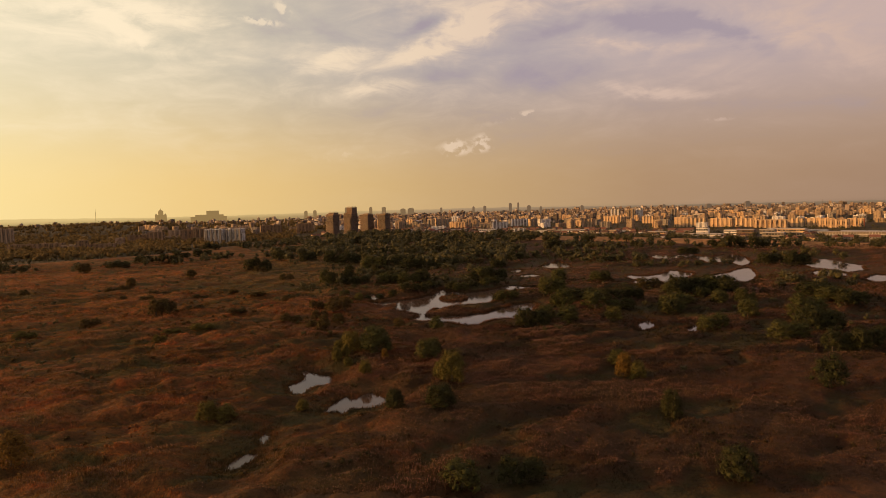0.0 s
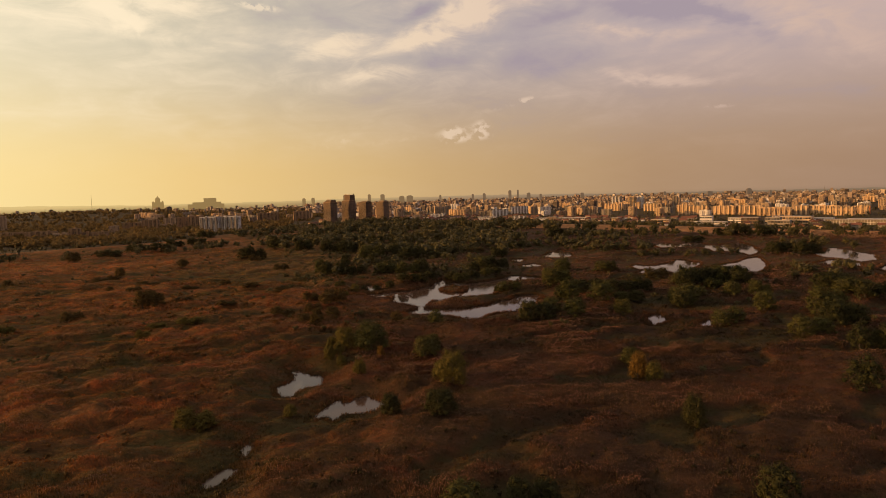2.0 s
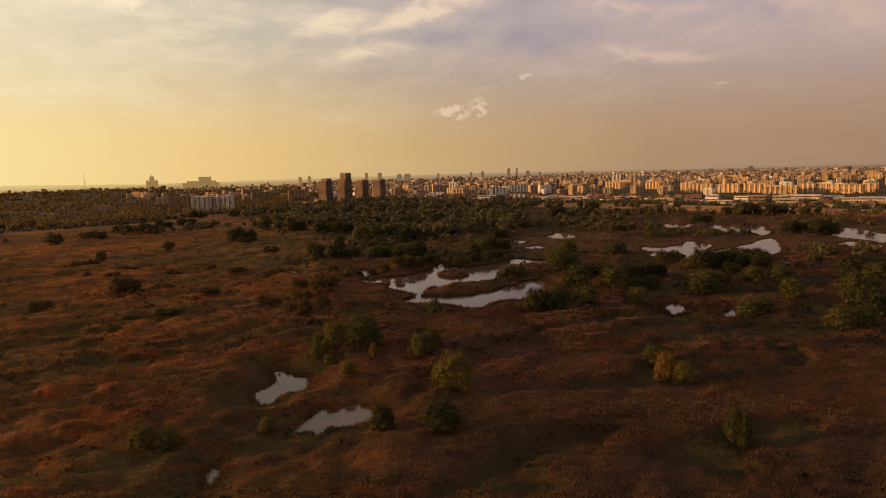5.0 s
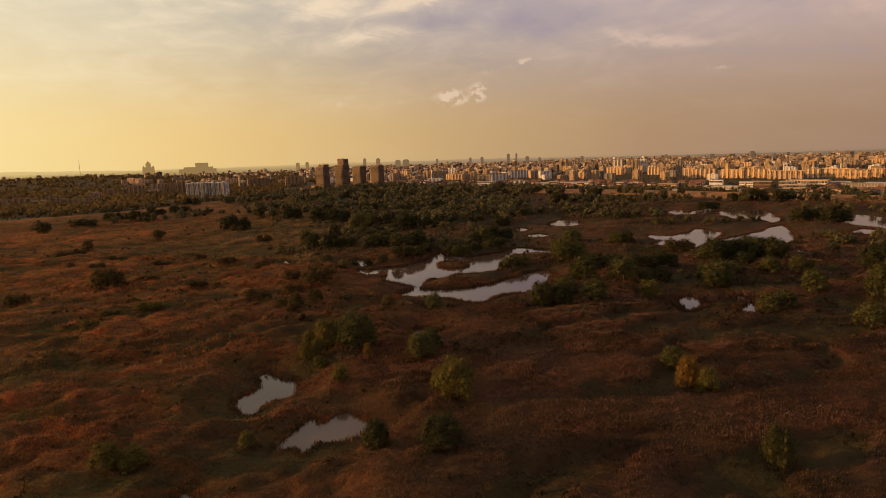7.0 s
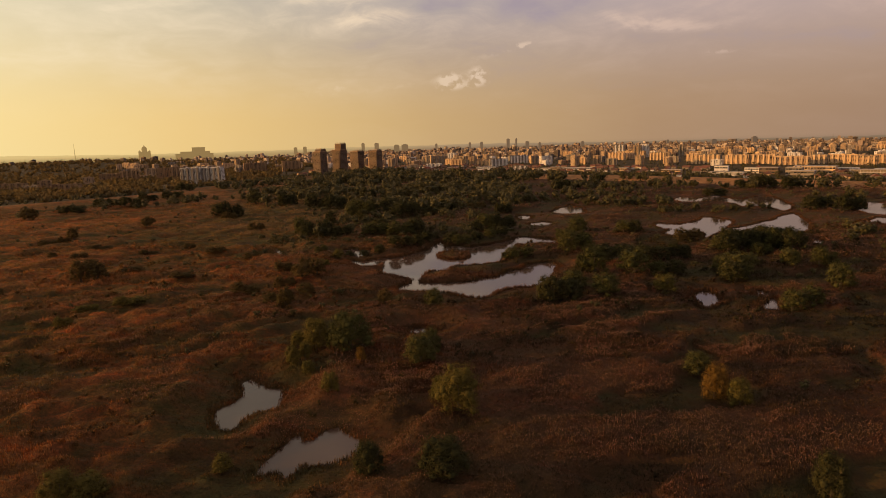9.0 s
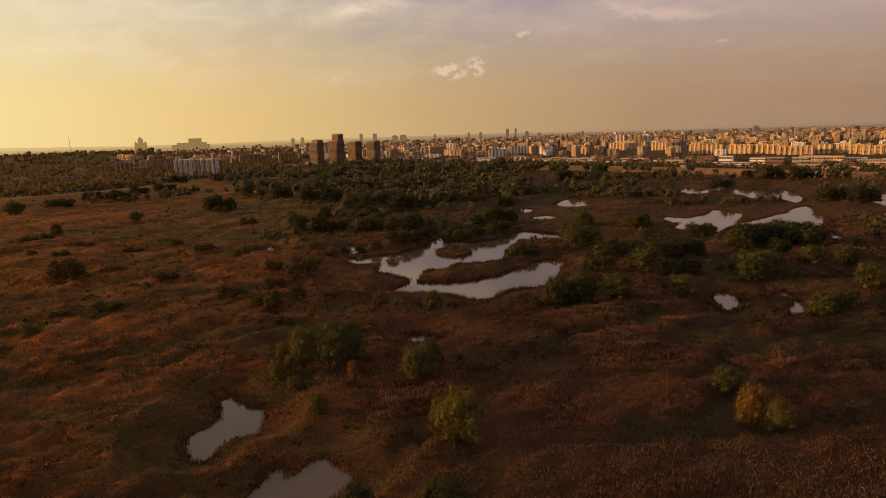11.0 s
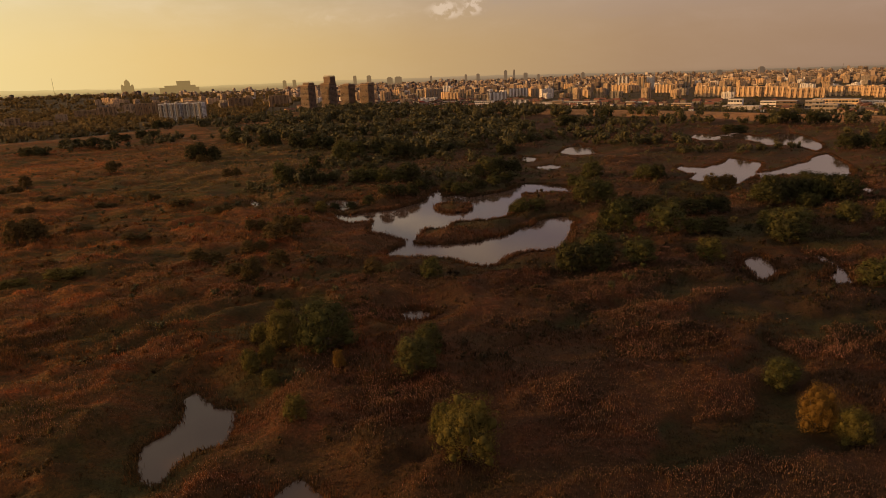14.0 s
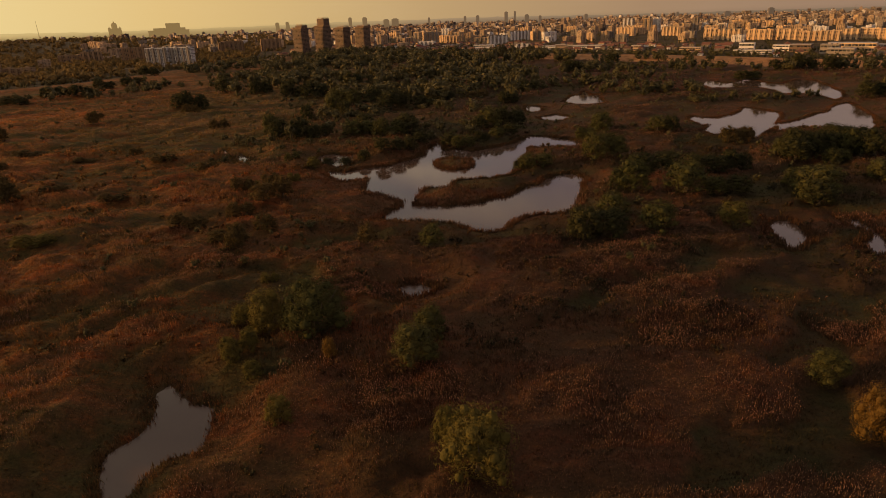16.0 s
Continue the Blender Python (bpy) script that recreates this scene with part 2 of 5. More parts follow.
def make_materials():
    M = {}
    # ground of the marsh: soil, litter and low growth; dry grass on the dyke, city soil outside (by the vertex attribute)
    mat, k = material("marsh_ground")
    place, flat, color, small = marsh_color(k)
    kind = k.add("ShaderNodeAttribute")
    kind.attribute_name = "cover"
    sep = k.add("ShaderNodeSeparateColor", Color=kind.outputs["Color"]).outputs
    grass = k.ramp(k.noise(k.mapping(flat, scale=(0.05, 0.05, 1)), 1.0, 8, 0.8), [(0.32, (0.10, 0.050, 0.020)), (0.48, (0.27, 0.132, 0.050)), (0.68, (0.40, 0.215, 0.088))])
    town = k.ramp(k.noise(flat, 0.02, 6, 0.7), [(0.35, (0.035, 0.026, 0.012)), (0.5, (0.060, 0.043, 0.020)), (0.65, (0.095, 0.068, 0.034))])
    mud = k.mix(small, (0.020, 0.014, 0.008), (0.05, 0.032, 0.016))
    low = k.mix(k.step(k.noise(flat, 0.03, 4, 0.6), 0.38, 0.62), (0.056, 0.028, 0.013), (0.056, 0.054, 0.018))
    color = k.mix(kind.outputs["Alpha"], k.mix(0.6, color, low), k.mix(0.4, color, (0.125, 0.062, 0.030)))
    color = k.mix(k.step(k.noise(flat, 1.4, 4, 0.7), 0.35, 0.65, 0.0, 0.55), color, (0.02, 0.014, 0.006))
    color = k.mix(sep[0], color, grass)
    color = k.mix(sep[1], color, town)
    color = k.mix(sep[2], color, mud)
    relief = k.math("ADD", k.noise(flat, 0.9, 6, 0.75), k.math("MULTIPLY", k.noise(flat, 0.18, 4, 0.6), 2.0))
    finish(k, color, 0.95, relief, 0.9, 0.8, 0.1)
    M["ground"] = mat

    for name, gain, lean in (("reed_blades", 1.15, (0.100, 0.058, 0.026)), ("sedge_blades", 1.0, (0.062, 0.054, 0.021))):
        mat, k = material(name)
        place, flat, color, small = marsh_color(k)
        isl = k.add("ShaderNodeNewGeometry").outputs["Random Per Island"]
        color = k.mix(0.35, color, lean)
        color = k.mix(1.0, color, k.ramp(isl, [(0.0, (0.55, 0.57, 0.55)), (0.6, (0.98, 0.98, 0.96)), (1.0, (1.5, 1.4, 1.25))]), "MULTIPLY")
        color = k.mix(1.0, color, (gain, gain, gain), "MULTIPLY")
        finish(k, color, 0.7, spec=0.2, translucent=0.35)
        M[name] = mat

    mat, k = material("reed_plumes")
    isl = k.add("ShaderNodeNewGeometry").outputs["Random Per Island"]
    place = k.add("ShaderNodeTexCoord").outputs["Object"]
    tint = k.noise(k.mapping(place, scale=(0.03, 0.03, 0)), 1.0, 3)
    color = k.mix(k.step(tint, 0.35, 0.65), (0.280, 0.142, 0.098), (0.265, 0.160, 0.100))
    color = k.mix(1.0, color, k.ramp(isl, [(0.0, (0.5, 0.5, 0.5)), (0.6, (0.9, 0.9, 0.9)), (1.0, (1.35, 1.3, 1.25))]), "MULTIPLY")
    finish(k, color, 0.85, spec=0.1, translucent=0.4)
    M["plume"] = mat

    def foliage(name, a, b):
        mat, k = material(name)
        isl = k.add("ShaderNodeNewGeometry").outputs["Random Per Island"]
        ob = k.add("ShaderNodeObjectInfo").outputs["Random"]
        color = k.mix(ob, a, b)
        color = k.mix(1.0, color, k.ramp(isl, [(0.0, (0.75, 0.76, 0.75)), (0.7, (1.0, 1.0, 1.0)), (1.0, (1.25, 1.2, 1.1))]), "MULTIPLY")
        finish(k, color, 0.8, spec=0.05, translucent=0.25)
        M[name] = mat

    foliage("willow_leaves", (0.060, 0.060, 0.020), (0.080, 0.074, 0.025))
    foliage("dark_leaves", (0.038, 0.039, 0.016), (0.052, 0.049, 0.019))
    foliage("brown_leaves", (0.072, 0.054, 0.020), (0.096, 0.066, 0.024))
    foliage("yellow_leaves", (0.098, 0.084, 0.023), (0.120, 0.097, 0.026))
    foliage("golden_leaves", (0.135, 0.080, 0.020), (0.16, 0.092, 0.022))

    mat, k = material("thicket_leaves")
    geo = k.add("ShaderNodeNewGeometry").outputs
    place = k.add("ShaderNodeTexCoord").outputs["Object"]
    color = k.mix(k.step(k.noise(k.mapping(place, scale=(0.02, 0.02, 0)), 1.0, 3), 0.35, 0.65), (0.062, 0.056, 0.021), (0.092, 0.078, 0.029))
    color = k.mix(1.0, color, k.ramp(geo["Random Per Island"], [(0.0, (0.7, 0.72, 0.7)), (0.7, (1.0, 1.0, 1.0)), (1.0, (1.2, 1.16, 1.08))]), "MULTIPLY")
    finish(k, color, 0.7, k.noise(place, 1.2, 4, 0.7), 0.8, 0.6, spec=0.2, translucent=0.15)
    M["thicket"] = mat

    # haze painted in: western park leaves paler and browner than the nearer trees
    mat, k = material("hazed_park_leaves")
    geo = k.add("ShaderNodeNewGeometry").outputs
    place = k.add("ShaderNodeTexCoord").outputs["Object"]
    color = k.mix(k.step(k.noise(k.mapping(place, scale=(0.006, 0.006, 0)), 1.0, 4), 0.35, 0.65), (0.125, 0.086, 0.032), (0.165, 0.112, 0.042))
    color = k.mix(1.0, color, k.ramp(geo["Random Per Island"], [(0.0, (0.8, 0.82, 0.8)), (0.7, (1.0, 1.0, 1.0)), (1.0, (1.15, 1.12, 1.05))]), "MULTIPLY")
    finish(k, color, 0.8, spec=0.1, translucent=0.3)
    M["hazed_park_leaves"] = mat

    mat, k = material("bark")
    v = k.noise(k.mapping(k.add("ShaderNodeTexCoord").outputs["Object"], scale=(6, 6, 1)), 1.0, 6, 0.7)
    finish(k, k.mix(v, (0.035, 0.025, 0.016), (0.11, 0.085, 0.06)), 0.9, v, 0.8, 0.05)
    M["bark"] = mat

    mat, k = material("pond_water")
    place = k.add("ShaderNodeTexCoord").outputs["Object"]
    ripple = k.noise(k.mapping(place, scale=(0.35, 0.6, 1)), 1.0, 4, 0.6)
    calm = k.step(k.noise(place, 0.02, 3), 0.35, 0.7, 0.02, 0.10)
    silt = k.mix(k.noise(place, 0.05, 4), (0.052, 0.033, 0.023), (0.084, 0.053, 0.038))
    b = k.add("ShaderNodeBsdfPrincipled", Base_Color=silt, Roughness=calm, IOR=1.333)
    n = k.add("ShaderNodeBump", Height=ripple, Strength=0.10, Distance=0.08)
    k.tree.links.new(n.outputs[0], b.inputs["Normal"])
    k.tree.links.new(b.outputs[0], k.add("ShaderNodeOutputMaterial").inputs[0])
    M["water"] = mat

    def plaster(name, a, b, rough=0.85):
        mat, k = material(name)
        place = k.add("ShaderNodeTexCoord").outputs["Object"]
        v = k.noise(place, 0.08, 5, 0.7)
        streak = k.noise(k.mapping(place, scale=(0.6, 0.6, 0.05)), 1.0, 5, 0.7)
        r = k.add("ShaderNodeObjectInfo").outputs["Random"]
        color = k.mix(r, a, b)
        color = k.mix(k.step(streak, 0.35, 0.75, 0.0, 0.4), color, tuple(c * 0.6 for c in a))
        finish(k, color, rough, v, 0.2, 0.3)
        M[name] = mat

    plaster("pale_plaster", (0.54, 0.36, 0.20), (0.68, 0.47, 0.27))
    plaster("grey_concrete", (0.20, 0.165, 0.13), (0.30, 0.25, 0.20))
    plaster("white_render", (0.62, 0.57, 0.52), (0.74, 0.69, 0.64))
    plaster("brown_cladding", (0.16, 0.105, 0.07), (0.20, 0.13, 0.085))
    # evening haze painted as brown into the wall colour of the western slabs
    plaster("haze_brown_wall", (0.25, 0.160, 0.085), (0.33, 0.21, 0.115))
    plaster("orange_paint", (0.62, 0.17, 0.05), (0.66, 0.20, 0.06))
    plaster("red_sheet", (0.45, 0.05, 0.04), (0.5, 0.07, 0.05))
    plaster("roof_felt", (0.10, 0.095, 0.09), (0.18, 0.165, 0.15))
    plaster("roof_tile", (0.095, 0.050, 0.034), (0.20, 0.080, 0.048))
    plaster("sheet_roof", (0.34, 0.30, 0.26), (0.48, 0.43, 0.38))
    plaster("sandstone", (0.34, 0.235, 0.145), (0.46, 0.33, 0.21))

    mat, k = material("window_glass")
    isl = k.add("ShaderNodeNewGeometry").outputs["Random Per Island"]
    color = k.ramp(isl, [(0.0, (0.015, 0.017, 0.02)), (0.6, (0.05, 0.05, 0.05)), (1.0, (0.16, 0.14, 0.12))])
    finish(k, color, 0.12, spec=0.6)
    M["glass"] = mat

    # distant land, evening haze painted in as emitted colour, paler towards the top
    mat, k = material("haze_land")
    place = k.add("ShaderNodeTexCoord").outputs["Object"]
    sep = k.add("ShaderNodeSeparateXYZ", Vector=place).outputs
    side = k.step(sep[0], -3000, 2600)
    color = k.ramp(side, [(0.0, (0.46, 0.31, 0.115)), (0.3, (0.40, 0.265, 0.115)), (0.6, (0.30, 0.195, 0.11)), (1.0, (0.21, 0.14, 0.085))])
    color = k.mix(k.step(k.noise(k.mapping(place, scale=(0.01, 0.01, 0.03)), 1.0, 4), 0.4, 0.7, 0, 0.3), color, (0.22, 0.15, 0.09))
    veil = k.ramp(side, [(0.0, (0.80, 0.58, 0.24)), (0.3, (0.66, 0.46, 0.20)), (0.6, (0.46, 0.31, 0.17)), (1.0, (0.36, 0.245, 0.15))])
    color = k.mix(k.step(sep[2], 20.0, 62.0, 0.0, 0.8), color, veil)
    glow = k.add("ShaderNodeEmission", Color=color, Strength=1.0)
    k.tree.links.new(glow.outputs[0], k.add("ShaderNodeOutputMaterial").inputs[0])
    M["haze"] = mat

    # the last landmarks: stone mixed with a painted glow of the same haze
    mat, k = material("haze_stone")
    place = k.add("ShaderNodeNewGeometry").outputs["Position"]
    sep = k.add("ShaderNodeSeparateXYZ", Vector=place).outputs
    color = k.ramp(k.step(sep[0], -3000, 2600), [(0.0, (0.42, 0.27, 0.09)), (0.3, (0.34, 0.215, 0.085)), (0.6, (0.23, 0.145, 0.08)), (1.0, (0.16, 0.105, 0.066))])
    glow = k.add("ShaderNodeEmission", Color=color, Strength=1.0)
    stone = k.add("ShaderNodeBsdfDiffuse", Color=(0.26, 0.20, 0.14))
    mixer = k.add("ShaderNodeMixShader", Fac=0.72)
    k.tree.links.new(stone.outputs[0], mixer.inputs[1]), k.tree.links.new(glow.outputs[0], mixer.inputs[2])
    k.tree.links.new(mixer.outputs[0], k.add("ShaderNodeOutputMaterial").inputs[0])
    M["haze_stone"] = mat

    mat, k = material("mixed_town_walls")
    isl = k.add("ShaderNodeNewGeometry").outputs["Random Per Island"]
    place = k.add("ShaderNodeTexCoord").outputs["Object"]
    color = k.ramp(isl, [(0.0, (0.06, 0.045, 0.038)), (0.22, (0.12, 0.085, 0.065)), (0.40, (0.36, 0.26, 0.18)), (0.52, (0.09, 0.065, 0.05)), (0.74, (0.62, 0.49, 0.36)), (0.84, (0.20, 0.105, 0.06)), (1.0, (0.80, 0.70, 0.58))])
    finish(k, k.mix(k.step(k.noise(place, 0.15, 5, 0.7), 0.4, 0.7, 0.0, 0.35), color, (0.16, 0.13, 0.11)), 0.85)
    M["town_wall"] = mat
    return M


M = make_materials()

# ---------------------------------------------------------------- plan of the marsh
rng = np.random.default_rng(7)


def lattice(x, y, seed):
    """Smooth value noise in 0..1, vectorised."""
    xi, yi = np.floor(x).astype(np.int64), np.floor(y).astype(np.int64)
    fx, fy = x - xi, y - yi
    fx, fy = fx * fx * (3 - 2 * fx), fy * fy * (3 - 2 * fy)

    def h(a, b):
        n = (a * 374761393 + b * 668265263 + seed * 974711) & 0x7FFFFFFF
        n = ((n ^ (n >> 13)) * 1274126177) & 0x7FFFFFFF
        return ((n ^ (n >> 16)) & 0xFFFF) / 65535.0

    return (h(xi, yi) * (1 - fx) + h(xi + 1, yi) * fx) * (1 - fy) + (h(xi, yi + 1) * (1 - fx) + h(xi + 1, yi + 1) * fx) * fy


def fbm(x, y, scale, seed, octaves=4):
    total, amp, norm = 0, 1.0, 0
    for i in range(octaves):
        total, norm = total + amp * lattice(x / scale + 13.7 * i, y / scale - 7.1 * i, seed + i), norm + amp
        scale, amp = scale / 2.03, amp * 0.5
    return total / norm


# outlines of the open water, in metres of the plan
LAKE_NORTH = [(-70, 578), (-60, 572), (-46, 576), (-41, 580), (-29, 586), (-21, 593), (-12, 604), (-7, 612), (-6, 631), (0, 641), (4, 653), (7, 636), (8, 621), (12, 624), (17, 628), (27, 617), (38, 625), (48, 630), (58, 639), (68, 653), (74, 665), (85, 662), (99, 649), (107, 639), (109, 608), (92, 618), (71, 623), (67, 626), (63, 601), (55, 585), (51, 566), (45, 548), (33, 542), (23, 542), (15, 541), (10, 537), (7, 525), (0, 526), (-6, 528), (-9, 520), (-12, 509), (-17, 501), (-24, 510), (-39, 527), (-41, 545), (-40, 554), (-45, 550), (-55, 548), (-62, 556)]
LAKE_SOUTH = [(-9, 526), (-10, 508), (-11, 495), (-9, 492), (-4, 492), (5, 489), (11, 492), (22, 493), (29, 500), (36, 502), (42, 507), (46, 513), (49, 521), (57, 525), (64, 536), (70, 542), (80, 545), (87, 533), (81, 520), (77, 504), (71, 489), (65, 476), (57, 471), (50, 471), (42, 469), (34, 461), (30, 453), (24, 449), (19, 450), (14, 455), (10, 462), (7, 464), (-1, 465), (-8, 468), (-20, 470), (-28, 473), (-23, 487), (-18, 493), (-17, 501), (-18, 516)]
LAKE_ISLET = [(0, 585), (2, 597), (7, 598), (14, 597), (23, 596), (27, 586), (25, 574), (20, 567), (13, 565), (6, 569), (1, 575)]
DYKE_POND = [(327, 945), (351, 982), (360, 972), (360, 949), (375, 960), (399, 980), (404, 962), (407, 934), (417, 928), (439, 949), (462, 964), (463, 943), (453, 904), (438, 863), (433, 842), (411, 808), (389, 783), (395, 811), (391, 833), (379, 843), (370, 842), (377, 872), (374, 898), (364, 909), (343, 907), (325, 911)]
EAST_POND = [(287, 680), (314, 702), (330, 716), (343, 721), (360, 745), (377, 760), (391, 769), (384, 747), (372, 717), (360, 690), (341, 658), (324, 638), (309, 634), (297, 632), (300, 650), (291, 653), (283, 657), (257, 645), (275, 679)]
MUDFLAT_POND = [(217, 710), (227, 727), (231, 718), (245, 712), (256, 724), (263, 725), (277, 745), (289, 762), (295, 759), (298, 745), (304, 731), (297, 712), (282, 693), (263, 658), (255, 653), (245, 639), (229, 623), (243, 656), (238, 659), (230, 656), (218, 645), (208, 640), (208, 661), (220, 679), (227, 685), (217, 685)]
WILLOW_POND = [(-76.9, 335.7), (-74.1, 336.5), (-69.3, 331.4), (-64.5, 327.6), (-58.4, 325.3), (-57.3, 318.1), (-57.3, 310.1), (-60.6, 307.9), (-64.6, 306), (-66, 301.1), (-66.8, 293.9), (-70.6, 294.4), (-74.2, 298.6), (-76.1, 304.5), (-77.4, 309.7), (-75.3, 313), (-72.7, 316.9), (-72.9, 324.6)]
FORKED_POND = [(-52.5, 263.9), (-51.6, 270.8), (-49.7, 276.9), (-47.9, 284.5), (-45.6, 290.8), (-42.9, 284.8), (-41.1, 283.3), (-40.1, 286.5), (-37.1, 290.8), (-34.7, 293.3), (-31.5, 291.3), (-28.1, 286.8), (-23.5, 281.3), (-27.5, 275.1), (-31.2, 271.3), (-37.9, 271), (-40.6, 271.3), (-41.3, 266.5), (-42.9, 262.9), (-46.6, 268.2), (-49.8, 267.5)]
WEST_POOLS = [[(-81, 612), (-77, 627), (-67, 625), (-62, 621), (-54, 622), (-53, 599), (-58, 588), (-65, 582), (-70, 591)],
         [(-144, 648), (-135, 633), (-129, 622), (-128, 605), (-136, 620)],
         [(-158, 653), (-158, 662), (-151, 648), (-151, 639)],
         [(140, 844), (157, 888), (168, 895), (181, 925), (179, 889), (188, 886), (180, 844), (180, 827), (158, 819), (146, 828)],
         [(97, 831), (102, 823), (111, 814), (105, 789), (95, 782), (93, 799)]]
EAST_POOLS = [[(97, 752), (116, 762), (127, 747), (109, 729), (99, 736)],
         [(-26, 1018), (-18, 1045), (-20, 996), (-17, 964), (-24, 954)],
         [(143, 442), (148, 447), (155, 447), (155, 441), (154, 434), (151, 424), (144, 418), (138, 413), (137, 418), (139, 425), (139, 431)],
         [(180, 448), (185, 444), (182, 431), (178, 416), (172, 405), (164, 405), (167, 416), (175, 423), (179, 429), (178, 434), (176, 437)],
         [(316, 614), (315, 595), (298, 570), (295, 576), (305, 598)]]
REED_POOLS = [[(465, 781), (496, 805), (529, 847), (535, 824), (524, 786), (527, 759), (495, 705), (467, 695), (467, 725), (458, 745)],
         [(446, 641), (481, 670), (494, 654), (458, 606), (435, 605)],
         [(414, 695), (451, 721), (460, 684), (438, 652), (419, 670)],
         [(-16.2, 393.2), (-12.3, 396.4), (-7.1, 395.3), (-2.3, 391.7), (-6.1, 387.3), (-10.9, 386.3), (-13.5, 387.8)],
         [(-76.1, 210.8), (-74.5, 220), (-71.7, 224.3), (-67.4, 222.7), (-69, 215.7), (-71.2, 210.2)],
         [(-72.2, 239.1), (-70.5, 246.2), (-67.8, 239.1), (-68.4, 232.2)]]
PONDS = [LAKE_NORTH, LAKE_SOUTH, WILLOW_POND, FORKED_POND, DYKE_POND, EAST_POND, MUDFLAT_POND, *WEST_POOLS, *EAST_POOLS, *REED_POOLS]


def outline_distance(x, y, line, reach=45.0):
    """Signed distance to a closed outline, negative inside, worked out only close to it."""
    d = np.full_like(x, reach)
    p = np.array(line, float)
    lo, hi = p.min(0) - reach, p.max(0) + reach
    near = np.flatnonzero((x > lo[0]) & (x < hi[0]) & (y > lo[1]) & (y < hi[1]))
    if not len(near):
        return d
    a, b = x[near], y[near]
    best, inside = np.full(len(near), reach ** 2), np.zeros(len(near), bool)
    for (x0, y0), (x1, y1) in zip(p, np.roll(p, -1, 0)):
        dx, dy = x1 - x0, y1 - y0
        f = np.clip(((a - x0) * dx + (b - y0) * dy) / (dx * dx + dy * dy + 1e-9), 0, 1)
        best = np.minimum(best, (a - x0 - f * dx) ** 2 + (b - y0 - f * dy) ** 2)
        inside ^= ((y0 > b) != (y1 > b)) & (a < x0 + (b - y0) * dx / (dy if abs(dy) > 1e-9 else 1e-9))
    best = np.sqrt(best)
    d[near] = np.where(inside, -best, best)
    return d


def open_water(x, y):
    """Distance to the edge of the ponds, negative in the water."""
    d = np.full_like(x, 45.0)
    for line in PONDS:
        d = np.minimum(d, outline_distance(x, y, line))
    return np.maximum(d, -outline_distance(x, y, LAKE_ISLET))


def shore(x, y):
    """Distance to the water's ragged edge, negative in the water."""
    big = np.clip((y - 260) / 300, 0.35, 1.0)
    return open_water(x, y) + big * ((fbm(x, y, 11, 5, 3) - 0.5) * 3.4 + (fbm(x, y, 4, 9, 2) - 0.5) * 2.4)


DYKE = [(-2400, 700), (-1100, 880), (-760, 1045), (-560, 1230), (-430, 1560), (-330, 1765), (-140, 1800), (-60, 1770), (120, 1630), (257, 1510), (385, 1400), (485, 1295), (585, 1175), (666, 1080), (760, 985), (900, 860), (1100, 700), (2400, 100)]


def dyke_line(x):
    return np.interp(x, [p[0] for p in DYKE], [p[1] for p in DYKE])


def dyke_distance(x, y):
    """Signed distance to the dyke's crest: positive outside, in the town."""
    best = np.full_like(x, 1e5)
    for (x0, y0), (x1, y1) in zip(DYKE, DYKE[1:]):
        dx, dy = x1 - x0, y1 - y0
        f = np.clip(((x - x0) * dx + (y - y0) * dy) / (dx * dx + dy * dy), 0, 1)
        best = np.minimum(best, np.hypot(x - x0 - f * dx, y - y0 - f * dy))
    return np.where(y > dyke_line(x), best, -best)


def smooth(v, a, b):
    f = np.clip((v - a) / (b - a), 0, 1)
    return f * f * (3 - 2 * f)


def beds(x, y):
    """Where the tall reed stands: 1 on the beds, 0 on the low sedge between them."""
    u, v = x * 0.86 + y * 0.50, -x * 0.50 + y * 0.86
    warp = 26 * fbm(x, y, 70, 3, 2)
    a = fbm(u + warp, (v + warp) * 2.6, 78, 21, 5)
    b = fbm(u * 0.9 - warp, v * 1.7, 27, 27, 3)
    return smooth(0.72 * a + 0.28 * b, 0.474, 0.506)


